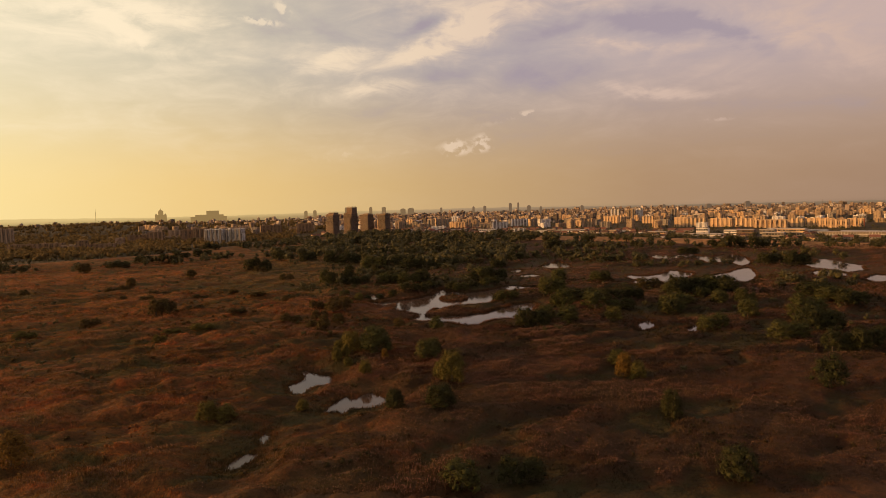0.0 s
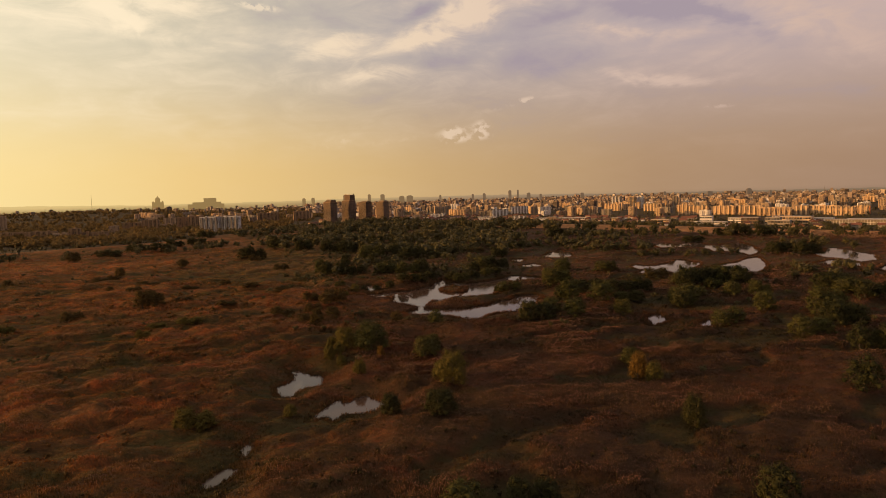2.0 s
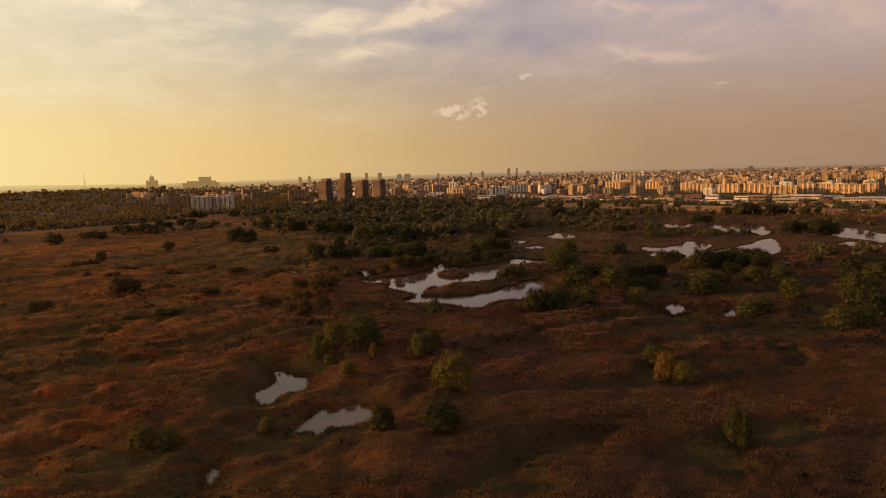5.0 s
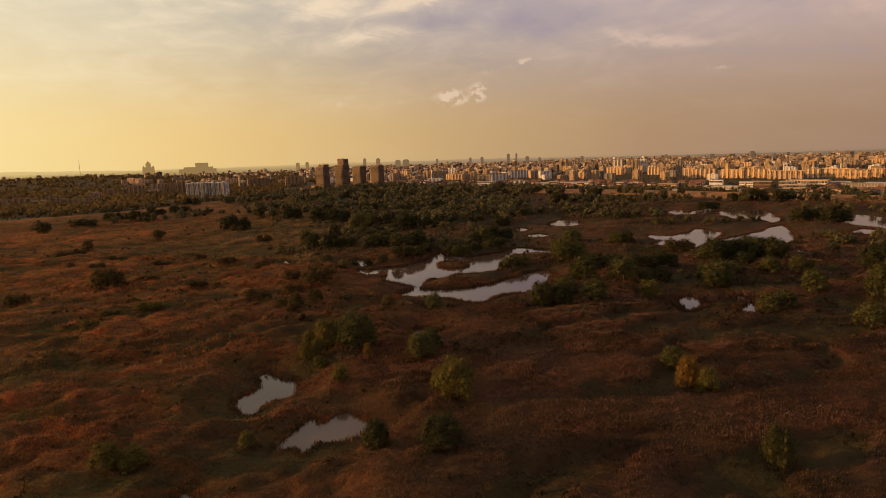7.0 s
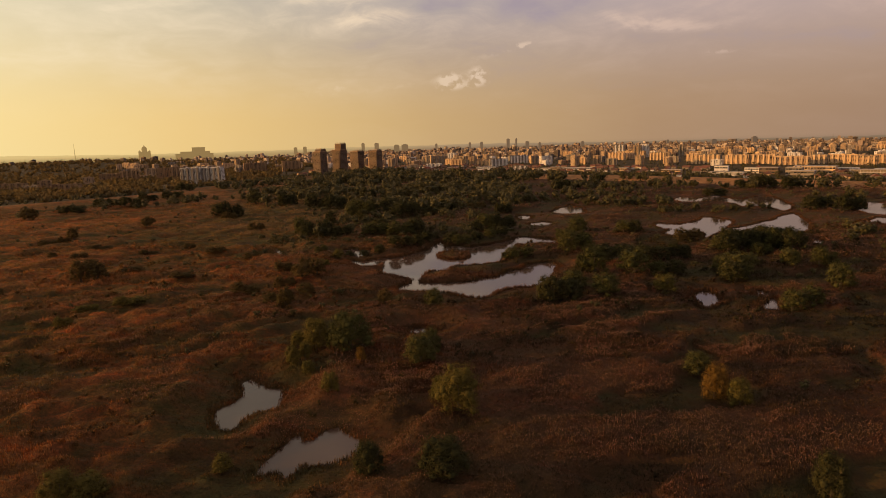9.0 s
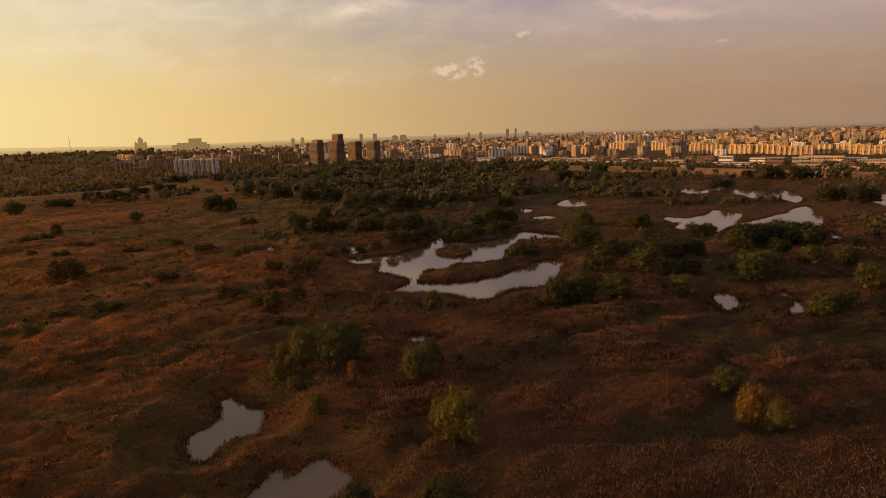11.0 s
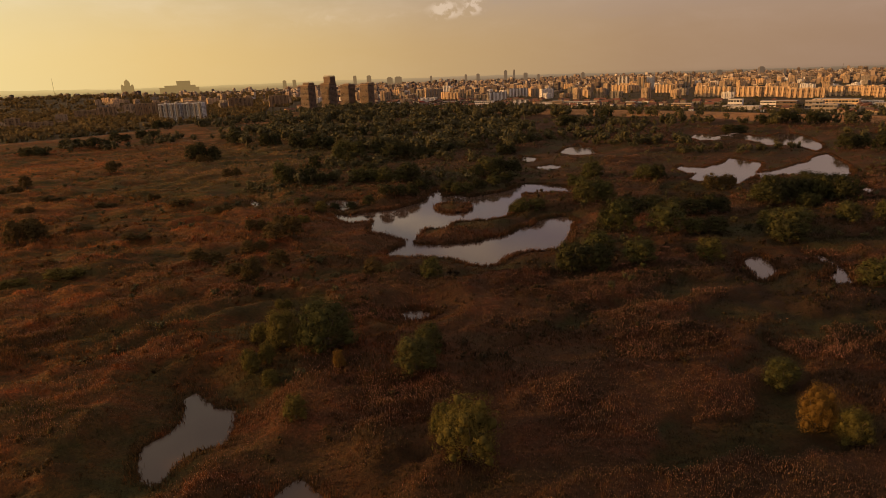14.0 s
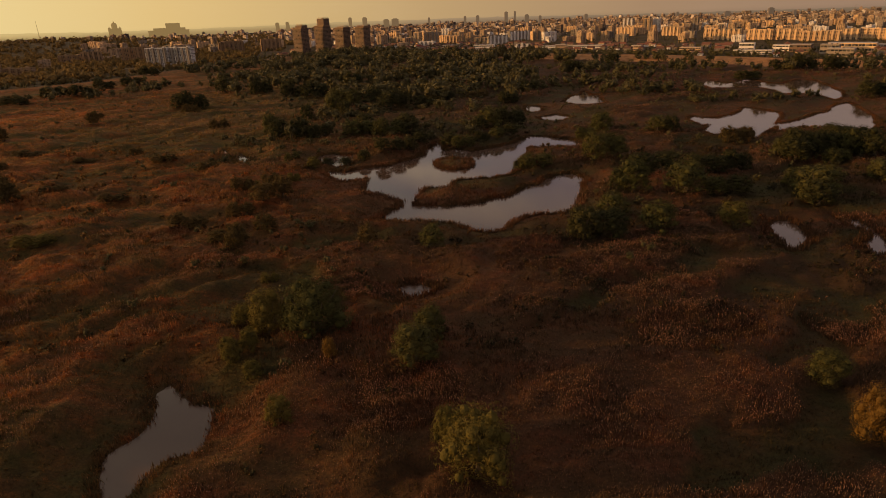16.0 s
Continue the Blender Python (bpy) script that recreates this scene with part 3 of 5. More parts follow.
def terrain(x, y):
    """Height of the land, with the banks and humps of the reed beds."""
    d, k = shore(x, y), dyke_distance(x, y)
    bed = beds(x, y)
    u, v = x * 0.86 + y * 0.50, -x * 0.50 + y * 0.86
    swell = smooth(fbm(u, v * 2.4, 110, 63, 3), 0.35, 0.7)
    humps = bed * (2.0 + 1.4 * fbm(x, y, 14, 31, 3)) + 1.5 * swell + 0.9 * fbm(x, y, 22, 37, 3) + 1.0 * smooth(fbm(x, y, 7, 43, 2), 0.42, 0.62) + 0.8 * fbm(x, y, 3.6, 41, 2)
    # scrubby mounds: round tops with narrow creases between them, drawn out along the old channels
    bend = 14 * fbm(x, y, 45, 97, 2)
    mounds = np.abs(2 * fbm(u + bend, (v - bend) * 2.1, 30, 101, 2) - 1) * 3.4 + np.abs(2 * fbm(u - bend, v * 1.35, 11, 107, 2) - 1) * 1.9
    humps = 0.75 * humps + mounds * (0.35 + 0.65 * smooth(x + 90 * fbm(x, y, 120, 113, 2), 150, -10))
    inside = smooth(-k, -5, 60)
    land = 0.35 + humps * inside * smooth(d, -0.5, 7)
    steep = 0.12 + np.minimum(d, 9) * 0.16 + np.maximum(d - 9, 0) * 0.5
    gentle = 0.12 + np.minimum(d, 30) * 0.05 + np.maximum(d - 30, 0) * 0.4
    z = np.where(d > 0, np.minimum(land, steep + (gentle - steep) * smooth(y, 590, 720)), np.maximum(-1.6, d * 0.5))
    bank = 5.5 * smooth(k, -95, -6) - 2.0 * smooth(k, 6, 30)
    hill = 30 * smooth(np.hypot((x + 1750) / 900, (y - 3000) / 900), 1.0, 0.2)
    far = 7 * smooth(np.hypot(x, y), 3200, 4900)
    return z + bank + np.where(k > 0, hill + far, 0)


def height(x, y):
    return float(terrain(np.array([float(x)]), np.array([float(y)]))[0])


def sheet(name, verts, faces, mats, smooth_shade=True, index=None):
    """A mesh object from arrays of corners and faces (all with as many corners)."""
    me = bpy.data.meshes.new(name)
    verts, faces = np.asarray(verts, np.float32), np.asarray(faces, np.int32)
    n = faces.shape[1]
    me.vertices.add(len(verts))
    me.vertices.foreach_set("co", verts.ravel())
    me.loops.add(faces.size)
    me.loops.foreach_set("vertex_index", faces.ravel())
    me.polygons.add(len(faces))
    me.polygons.foreach_set("loop_start", np.arange(0, faces.size, n, dtype=np.int32))
    me.polygons.foreach_set("use_smooth", np.full(len(faces), smooth_shade))
    for mt in mats:
        me.materials.append(mt)
    if index is not None:
        me.polygons.foreach_set("material_index", np.asarray(index, np.int32))
    me.update(calc_edges=True)
    return me


def axis(lo, hi, step, reach, grow=1.12):
    """Even steps from lo to hi, growing ones outward to the reach on both sides."""
    mid = list(np.arange(lo, hi, step))
    s, v, right = step, mid[-1], []
    while v < reach[1]:
        s *= grow
        v += s
        right.append(min(v, reach[1]))
    s, v, left = step, mid[0], []
    while v > reach[0]:
        s *= grow
        v -= s
        left.append(max(v, reach[0]))
    return np.array(left[::-1] + mid + right)


def make_ground():
    xs = axis(-230, 320, 2.6, (-4950, 4950), 1.025)
    ys = axis(170, 900, 2.6, (-4950, 4950), 1.022)
    ys = np.concatenate(([-4950, -2000, -800, -300, -100, 0], ys[ys > 40]))
    xs = xs[np.concatenate(([True], np.diff(xs) > 0.5))]
    X, Y = np.meshgrid(xs, ys)
    x, y = X.ravel(), Y.ravel()
    z = terrain(x, y)
    w, h = len(xs), len(ys)
    i = np.arange(w * h).reshape(h, w)
    faces = np.stack([i[:-1, :-1], i[:-1, 1:], i[1:, 1:], i[1:, :-1]], -1).reshape(-1, 4)
    me = sheet("ground", np.stack([x, y, z], 1), faces, [M["ground"]])
    k, d = dyke_distance(x, y), shore(x, y)
    wob = (fbm(x, y, 30, 77, 3) - 0.5) * 26
    dry = smooth(k + wob, -125, -95) * smooth(-(k + wob * 0.3), -14, -4)
    dry = dry * np.where(x > -140, 1.0, 0.12)
    town = smooth(k, 4, 16)
    cover = np.stack([dry, town, smooth(-d, -0.6, 0.4), beds(x, y)], 1).astype(np.float32)
    layer = me.color_attributes.new("cover", "FLOAT_COLOR", "POINT")
    layer.data.foreach_set("color", cover.ravel())
    tagged(new("ground", me), "rust-brown reed marsh floor with dry grassy dyke", "ground", kind="structure")
    bm = bmesh.new()
    corners = [bm.verts.new(p) for p in ((-800, 120, 0), (900, 120, 0), (900, 1150, 0), (-800, 1150, 0))]
    bm.faces.new(corners)
    me = bpy.data.meshes.new("water")
    bm.to_mesh(me)
    me.materials.append(M["water"])
    tagged(new("water", me), "still marsh water mirroring the evening sky", "water", kind="structure")


make_ground()


# ---------------------------------------------------------------- trees
def blob_mesh(center, radius, squash, r, rings=5, segs=8):
    """A lumpy dark core of foliage."""
    vs, fs = [], []
    for i in range(rings + 1):
        th = math.pi * i / rings
        for j in range(segs):
            ph = 2 * math.pi * j / segs
            q = radius * r.uniform(0.82, 1.08)
            vs.append((center[0] + q * math.sin(th) * math.cos(ph), center[1] + q * math.sin(th) * math.sin(ph), center[2] + q * squash * math.cos(th)))
    for i in range(rings):
        for j in range(segs):
            a, b = i * segs + j, i * segs + (j + 1) % segs
            fs.append((a, a + segs, b + segs, b))
    return vs, fs


def make_crown(seed, leaves, leaf, mat, lobes, tall=1.0):
    """A crown one metre wide and tall high: lumpy lobes covered in small leaf sprays."""
    r = random.Random(seed)
    vs, fs = [], []
    spots = [(0, 0, 0.34, 0.30), (r.uniform(-.06, .06), r.uniform(-.06, .06), 0.62, 0.25)]
    turn = r.uniform(0, 6.283)
    for i in range(lobes):
        a = turn + 2.4 * i + r.uniform(-.5, .5)
        e = (i + r.random()) / lobes
        q = 0.40 * math.sqrt(max(0.05, 1 - (1.05 * e - 0.12) ** 2)) * r.uniform(0.72, 1.0)
        spots.append((q * math.cos(a), q * math.sin(a), 0.12 + 0.70 * e * r.uniform(0.9, 1.05), r.uniform(0.09, 0.17)))
    for x, y, z, rad in spots:
        v, f = blob_mesh((x, y, z), rad * 0.55, 0.95, r, 4, 6)
        fs += [tuple(n + len(vs) for n in q) for q in f]
        vs += v
    weight = [s[3] ** 2 for s in spots]
    for x, y, z, rad in r.choices(spots, weight, k=leaves):
        d = Vector((r.gauss(0, 1), r.gauss(0, 1), r.gauss(0.2, 1))).normalized()
        c = Vector((x, y, z)) + d * rad * (0.45 + 0.85 * math.sqrt(r.random()))
        if r.random() < 0.25:
            c = Vector((d.x * 0.40, d.y * 0.40, 0.44 + d.z * 0.40)) * r.uniform(0.70, 1.02)
        if c.z < 0.03:
            continue
        d = (d + 0.8 * (c - Vector((0, 0, 0.35)))).normalized()
        t = d.orthogonal().normalized()
        t.rotate(Matrix.Rotation(r.uniform(0, 6.283), 3, d))
        n = (d + Vector((r.gauss(0, .4), r.gauss(0, .4), r.gauss(0, .4)))).normalized()
        b = n.cross(t).normalized()
        s, w = leaf * r.uniform(0.6, 1.3), leaf * r.uniform(0.22, 0.42)
        k = len(vs)
        for p in (c - t * s, c + b * w, c + t * s - Vector((0, 0, s * 0.5)), c - b * w):
            vs.append(tuple(p))
        fs.append((k, k + 1, k + 2, k + 3))
    me = sheet("crown", vs, fs, [mat], True)
    return me


def make_trunk(seed, mat):
    """A forked, tapering trunk one metre high in all, with limbs."""
    r = random.Random(seed)
    bm = bmesh.new()

    def limb(a, b, ra, rb):
        a, b = Vector(a), Vector(b)
        d = (b - a).normalized()
        t = d.orthogonal().normalized()
        u = d.cross(t)
        rows = []
        for p, q in ((a, ra), ((a + b) / 2 + t * ra * 0.4, (ra + rb) / 2), (b, rb)):
            rows.append([bm.verts.new(p + (t * math.cos(k * 1.2566) + u * math.sin(k * 1.2566)) * q) for k in range(5)])
        for p, q in zip(rows, rows[1:]):
            for k in range(5):
                bm.faces.new((p[k], p[(k + 1) % 5], q[(k + 1) % 5], q[k]))

    limb((0, 0, -0.06), (0.02, 0, 0.28), 0.05, 0.035)
    for i in range(5):
        a = i * 1.257 + r.uniform(-.4, .4)
        z = r.uniform(0.16, 0.28)
        e = (0.27 * math.cos(a), 0.27 * math.sin(a), r.uniform(0.42, 0.66))
        limb((0.015, 0, z), e, 0.026, 0.008)
        limb(e, (e[0] * 1.25 + r.uniform(-.05, .05), e[1] * 1.25, e[2] + 0.14), 0.008, 0.003)
    limb((0.02, 0, 0.27), (0, 0.02, 0.7), 0.035, 0.008)
    me = bpy.data.meshes.new("trunk")
    bm.to_mesh(me)
    bm.free()
    me.materials.append(mat)
    return me


LEAF = {"g": "willow_leaves", "d": "dark_leaves", "b": "brown_leaves", "y": "yellow_leaves", "o": "golden_leaves"}
WORDS = {"b": "brown-olive rounded bush in evening sun", "g": "green willow with a rounded bushy crown", "d": "dark green bushy willow in dim light", "y": "yellowing low willow bush in evening sun",
         "o": "golden autumn willow with a ragged crown"}
DETAIL = {"near": (7500, 0.021, 26), "mid": (1900, 0.036, 18)}
CROWNS, TRUNKS = {}, [make_trunk(s, M["bark"]) for s in range(3)]


def tree(x, y, wide, tall, kind="g", detail="mid", group="marsh willows"):
    """A willow standing on the land: trunk and crown under an empty at its foot."""
    v = rng.integers(3)
    key = (kind, detail, int(v))
    if key not in CROWNS:
        n, leaf, lobes = DETAIL[detail]
        CROWNS[key] = make_crown(2 * len(detail) + 11 * int(v) + ord(kind), n, leaf, M[LEAF[kind]], lobes)
    root = tagged(new("willow_tree"), WORDS[kind] + " among the reeds", "tree", group)
    root.location = (x, y, height(x, y) - 0.1)
    root.rotation_euler = (0, 0, float(rng.uniform(0, 6.283)))
    for name, me in (("trunk", TRUNKS[int(v)]), ("crown", CROWNS[key])):
        ob = new(name, me)
        ob.parent, ob.scale = root, (wide * 1.16, wide * 1.16, tall * 1.06)
    return root


NEAR_TREES = [
    (5, 293, 14.2, 15.8, "y"), (0, 305, 7.9, 8.1, "y"), (91, 301, 9.0, 13.5, "o"), (96, 295, 8.5, 10.0, "y"), (94, 322, 10.0, 8.5, "g"), (-38, 357, 20.0, 17.0, "g"), (-52, 358, 12.0, 15.0, "y"),
    (-60, 361, 7.0, 7.0, "y"), (-58, 341, 6.0, 8.0, "y"), (-54, 345, 5.5, 7.5, "y"), (-51, 335, 5.6, 5.0, "y"), (-31, 339, 4.0, 6.6, "o"), (-39, 313, 6.4, 7.6, "y"),
    (-61, 397, 6.4, 4.4, "y"), (-8, 335, 13.0, 11.5, "g"), (-4, 348, 9.5, 10.5, "g")]
SHORE_TREES = [
    (180, 401, 20.4, 12.8, "g"), (-3, 428, 11.4, 11.4, "g"), (91, 432, 16.2, 13.8, "g"), (66, 432, 24.9, 16.6, "d"), (124, 435, 13.6, 11.5, "y"), (80, 457, 15.8, 12.1, "g"), (177, 463, 15.5, 13.5, "d"),
    (183, 475, 22.8, 17.1, "g"), (149, 483, 13, 10.5, "d"), (123, 484, 21.5, 17.3, "g"), (139, 485, 12.9, 9.8, "g"), (196, 492, 19.1, 11, "g"), (100, 493, 18.5, 18.5, "g"), (187, 493, 19.9, 11.3, "g"),
    (93, 496, 9, 12.6, "d"), (147, 520, 25.2, 13.4, "d"), (167, 523, 17.4, 12.5, "d"), (123, 528, 31.6, 14, "d"), (61, 557, 21.4, 10.4, "g"), (53, 559, 10.4, 7, "d"), (105, 564, 26.9, 18, "g"),
    (100, 578, 11.2, 8.2, "d")]
EAST_TREES = [
    (210, 364, 24.9, 13.2, "g"), (243, 387, 29.5, 18.5, "d"), (255, 421, 27.2, 20, "g"), (220, 433, 16.2, 15.3, "g"), (317, 466, 26, 13.5, "d"), (313, 480, 31.6, 13.7, "g"), (244, 484, 17.8, 13.1, "g"),
    (226, 492, 14.1, 12.7, "g"), (309, 496, 34, 17.2, "d"), (231, 499, 11.7, 8.6, "g"), (231, 535, 16.7, 10, "g"), (255, 538, 20.1, 17.6, "d"), (209, 539, 18.1, 14, "d"), (216, 545, 25.4, 18.5, "d"), (249, 547, 22.2, 16.2, "g")]
FAR_EAST_TREES = [
    (237, 549, 23.9, 16.8, "d"), (209, 551, 15.5, 11.6, "g"), (257, 553, 20.4, 12.4, "d"), (242, 558, 20.3, 11.5, "d"), (232, 571, 24.9, 14.7, "d"), (261, 575, 34, 15.1, "d"),
    (209, 609, 23.3, 11.2, "b"), (174, 638, 13.4, 13.4, "d"), (165, 640, 15.1, 12, "g"), (129, 660, 18.9, 18, "g"), (456, 773, 34, 19.9, "d"), (427, 785, 34, 18.2, "d"), (399, 976, 34, 13.5, "d"),
    (531, 1018, 28.1, 18.7, "d"), (501, 1033, 34, 20, "d"), (475, 1042, 31.6, 14.9, "d"), (211, 1122, 29.8, 19.3, "d"), (299, 1224, 25.7, 19.8, "d")]
NORTH_TREES = [
    (-58, 590, 9, 7, "d"), (-92, 590, 9, 6, "g"), (-70, 594, 8, 6, "d"), (-46, 596, 10, 8, "d"), (-34, 606, 12, 9, "d"), (-24, 612, 11, 9, "d"), (118, 612, 14, 10, "d"),
    (-16, 622, 12, 10, "d"), (22, 630, 16.3, 10.6, "g"), (12, 640, 13, 10, "d"), (36, 640, 11, 8, "d"), (112, 640, 15, 11, "g"), (-9, 648, 11, 9, "d"), (48, 650, 12, 9, "g"),
    (-32, 663, 24.4, 14.8, "g"), (-86, 663, 17.3, 11.6, "d"), (60, 664, 13, 10, "d"), (-102, 667, 19.5, 15.6, "d"), (-54, 668, 26.5, 13.3, "g"), (-19, 668, 20.3, 17.6, "d"), (-118, 670, 15.8, 16.8, "d"),
    (37, 684, 15.5, 11.9, "d"), (-130, 695, 15.4, 20, "g"), (48, 698, 23.5, 17.9, "g"), (65, 706, 26.3, 16.2, "d"), (-56, 713, 17.8, 13.6, "d"), (-110, 748, 13.6, 14.7, "d")]
WOOD_TREES = [
    (-82, 792, 14.6, 13.4, "d"), (-95, 803, 17.1, 20, "g"), (-40, 817, 26.5, 20, "d"), (-26, 823, 19.8, 17.5, "d"), (-4, 826, 24.9, 12.5, "d"), (-80, 840, 19.2, 17.9, "g"), (81, 843, 20.6, 13.3, "d"),
    (-96, 845, 22, 20, "g"), (-59, 848, 21.9, 18.2, "d"), (51, 870, 25, 10, "b"), (14, 872, 27.5, 12.5, "d"), (117, 929, 21.8, 13.1, "d"), (-135, 939, 30.9, 19.1, "d"), (-106, 1077, 24, 17.2, "d")]
WEST_TREES = [
    (-186, 405, 8.5, 5.8, "y"), (-82, 430, 9.7, 10.7, "b"), (-29, 434, 9.4, 8.9, "b"), (-192, 436, 13, 5.2, "y"), (-88, 438, 15.9, 5.7, "b"), (-173, 444, 16, 5.8, "y"), (-75, 449, 10, 7.5, "b"),
    (-112, 458, 17, 7, "b"), (-94, 477, 12.8, 7.7, "b"), (-86, 490, 13.2, 10, "b"), (-77, 494, 11.2, 11.8, "b"), (-169, 508, 14.8, 4.4, "b"), (-232, 512, 22, 15.2, "b"), (-88, 517, 12.7, 11.3, "b"),
    (-105, 522, 12.3, 8, "b"), (-100, 524, 8.2, 5.9, "y"), (-78, 524, 6.5, 4.7, "y"), (-239, 527, 12.9, 10.7, "b"), (-211, 528, 14.5, 4, "b"), (-79, 532, 6.6, 4.6, "y"), (-77, 580, 8.9, 8.1, "y"),
    (-143, 580, 12.6, 5.9, "b"), (-178, 598, 15.2, 5.4, "b"), (-215, 640, 9, 6, "b"), (-180, 720, 16, 9, "b")]
FIELD_TREES = [
    (-293, 432, 14.5, 5.8, "y"), (-270, 472, 15, 9, "b"), (-284, 592, 12.7, 4.9, "b"), (-310, 600, 8, 6, "b"), (-244, 623, 14.8, 4, "b"), (-297, 648, 23.6, 5.4, "b"), (-448, 660, 11.8, 10.3, "b"),
    (-360, 675, 17.7, 8.2, "b"), (-360, 700, 12, 8, "b"), (-361, 717, 12.4, 12.4, "b"), (-318, 783, 11.8, 11.8, "b"), (-329, 815, 11, 8, "b"), (-600, 820, 18, 12, "b"), (-242, 828, 17, 11, "b"),
    (-253, 869, 29.4, 20, "d"), (-269, 870, 19.9, 17, "d"), (-513, 885, 20.8, 17, "b"), (-162, 953, 34, 20, "d"), (-503, 962, 34, 12.3, "d"), (-212, 992, 27.9, 20, "d"), (-262, 1006, 24.7, 20, "d"),
    (-452, 1025, 34, 16.3, "d"), (-499, 1040, 34, 15, "d"), (-468, 1115, 29.6, 13.8, "d"), (-448, 1160, 34, 16.2, "d"), (-190, 1199, 17.7, 15.7, "d"), (-490, 1321, 34, 16.3, "d")]
SOUTH_TREES = [
    (6, 186, 13, 10.4, "g"), (92, 187, 12.3, 12.7, "d"), (25, 189, 15.1, 9.4, "d"), (-147, 208, 11.3, 12.3, "o"), (93, 244, 9, 12.5, "d"), (-94, 254, 14.5, 8.8, "y"), (0, 256, 13.7, 11.3, "d"),
    (-20, 260, 9, 9.5, "d"), (-61, 267, 5.8, 5.2, "y"), (174, 270, 15.7, 15.1, "d"), (236, 333, 22.7, 16.7, "d"), (224, 337, 22.6, 13.5, "d")]
PLACED_TREES = NEAR_TREES + SHORE_TREES + EAST_TREES + FAR_EAST_TREES + NORTH_TREES + WOOD_TREES + WEST_TREES + FIELD_TREES + SOUTH_TREES

for x, y, w, h, k in PLACED_TREES:
    fine = "near" if 230 < y < 362 and abs(x) < 100 else "mid"
    if w > 1.35 * h:
        for q, f in ((-0.24, 1.0), (0.24, 0.86)):
            tree(x + q * w, y + q * 3, w * 0.62, h * f, k, fine)
    else:
        tree(x, y, w, h, k, fine)


def thicket(name, label, spots, seed, sprays=64, lobes_each=5, mat="thicket"):
    """Many far trees that nobody could count: lumpy crowns and stems, one object."""
    r = random.Random(seed)
    vs, fs = [], []
    feet, n_tree = terrain(np.array([p[0] for p in spots]), np.array([p[1] for p in spots])), 0
    for x, y, w, h in spots:
        z0 = float(feet[n_tree])
        n_tree += 1
        lobes = []
        for i in range(lobes_each):
            a, q = r.uniform(0, 6.283), r.uniform(0.05, 0.34) * w
            lobes.append((x + q * math.cos(a), y + q * math.sin(a), z0 + h * r.uniform(0.22, 0.74), w * r.uniform(0.15, 0.27)))
        for c in lobes:
            v, f = blob_mesh(c[:3], c[3] * 0.62, 0.9, r, 3, 5)
            fs += [tuple(n + len(vs) for n in q) for q in f]
            vs += v
        for c in r.choices(lobes, k=sprays):
            d = Vector((r.gauss(0, 1), r.gauss(0, 1), r.gauss(0.3, 1))).normalized()
            p = Vector(c[:3]) + d * c[3] * r.uniform(0.6, 1.35)
            t = d.orthogonal().normalized()
            t.rotate(Matrix.Rotation(r.uniform(0, 6.283), 3, d))
            b = (d + Vector((r.gauss(0, .5), r.gauss(0, .5), r.gauss(0, .5)))).normalized().cross(t)
            e = w * r.uniform(0.045, 0.105)
            k = len(vs)
            vs += [tuple(p - t * e), tuple(p + b * e * 0.7), tuple(p + t * e), tuple(p - b * e * 0.7)]
            fs.append((k, k + 1, k + 2, k + 3))
        k = len(vs)
        for zz, q in ((z0 - 0.3, 0.035 * w), (z0 + h * 0.5, 0.02 * w)):
            vs += [(x - q, y - q, zz), (x + q, y - q, zz), (x + q, y + q, zz), (x - q, y + q, zz)]
        fs += [(k, k + 1, k + 5, k + 4), (k + 1, k + 2, k + 6, k + 5), (k + 2, k + 3, k + 7, k + 6), (k + 3, k, k + 4, k + 7)]
    me = sheet(name, vs, fs, [M[mat]], True)
    return tagged(new(name, me), label, "trees", kind="stuff")


def belt_spots(belts, placed, r, clear=-45):
    """Random places along belts (x0, y0, x1, y1, half width, how many, size from, size to), clear of water and of one another."""
    out = []
    for x0, y0, x1, y1, half, count, lo, hi in belts:
        f, g = r.random(count * 6), r.normal(0, 0.5, count * 6)
        nx, ny = -(y1 - y0), x1 - x0
        q = math.hypot(nx, ny)
        x, y = x0 + f * (x1 - x0) + nx / q * g * half, y0 + f * (y1 - y0) + ny / q * g * half
        ok = (shore(x, y) > 5) & (dyke_distance(x, y) < clear)
        n = 0
        for a, b in zip(x[ok], y[ok]):
            if n < count and not any(abs(a - p) + abs(b - t) < lo * 0.55 for p, t in placed):
                placed.append((a, b))
                w = float(r.uniform(lo, hi))
                out.append((float(a), float(b), w, w * float(r.uniform(0.6, 0.85))))
                n += 1
    return out


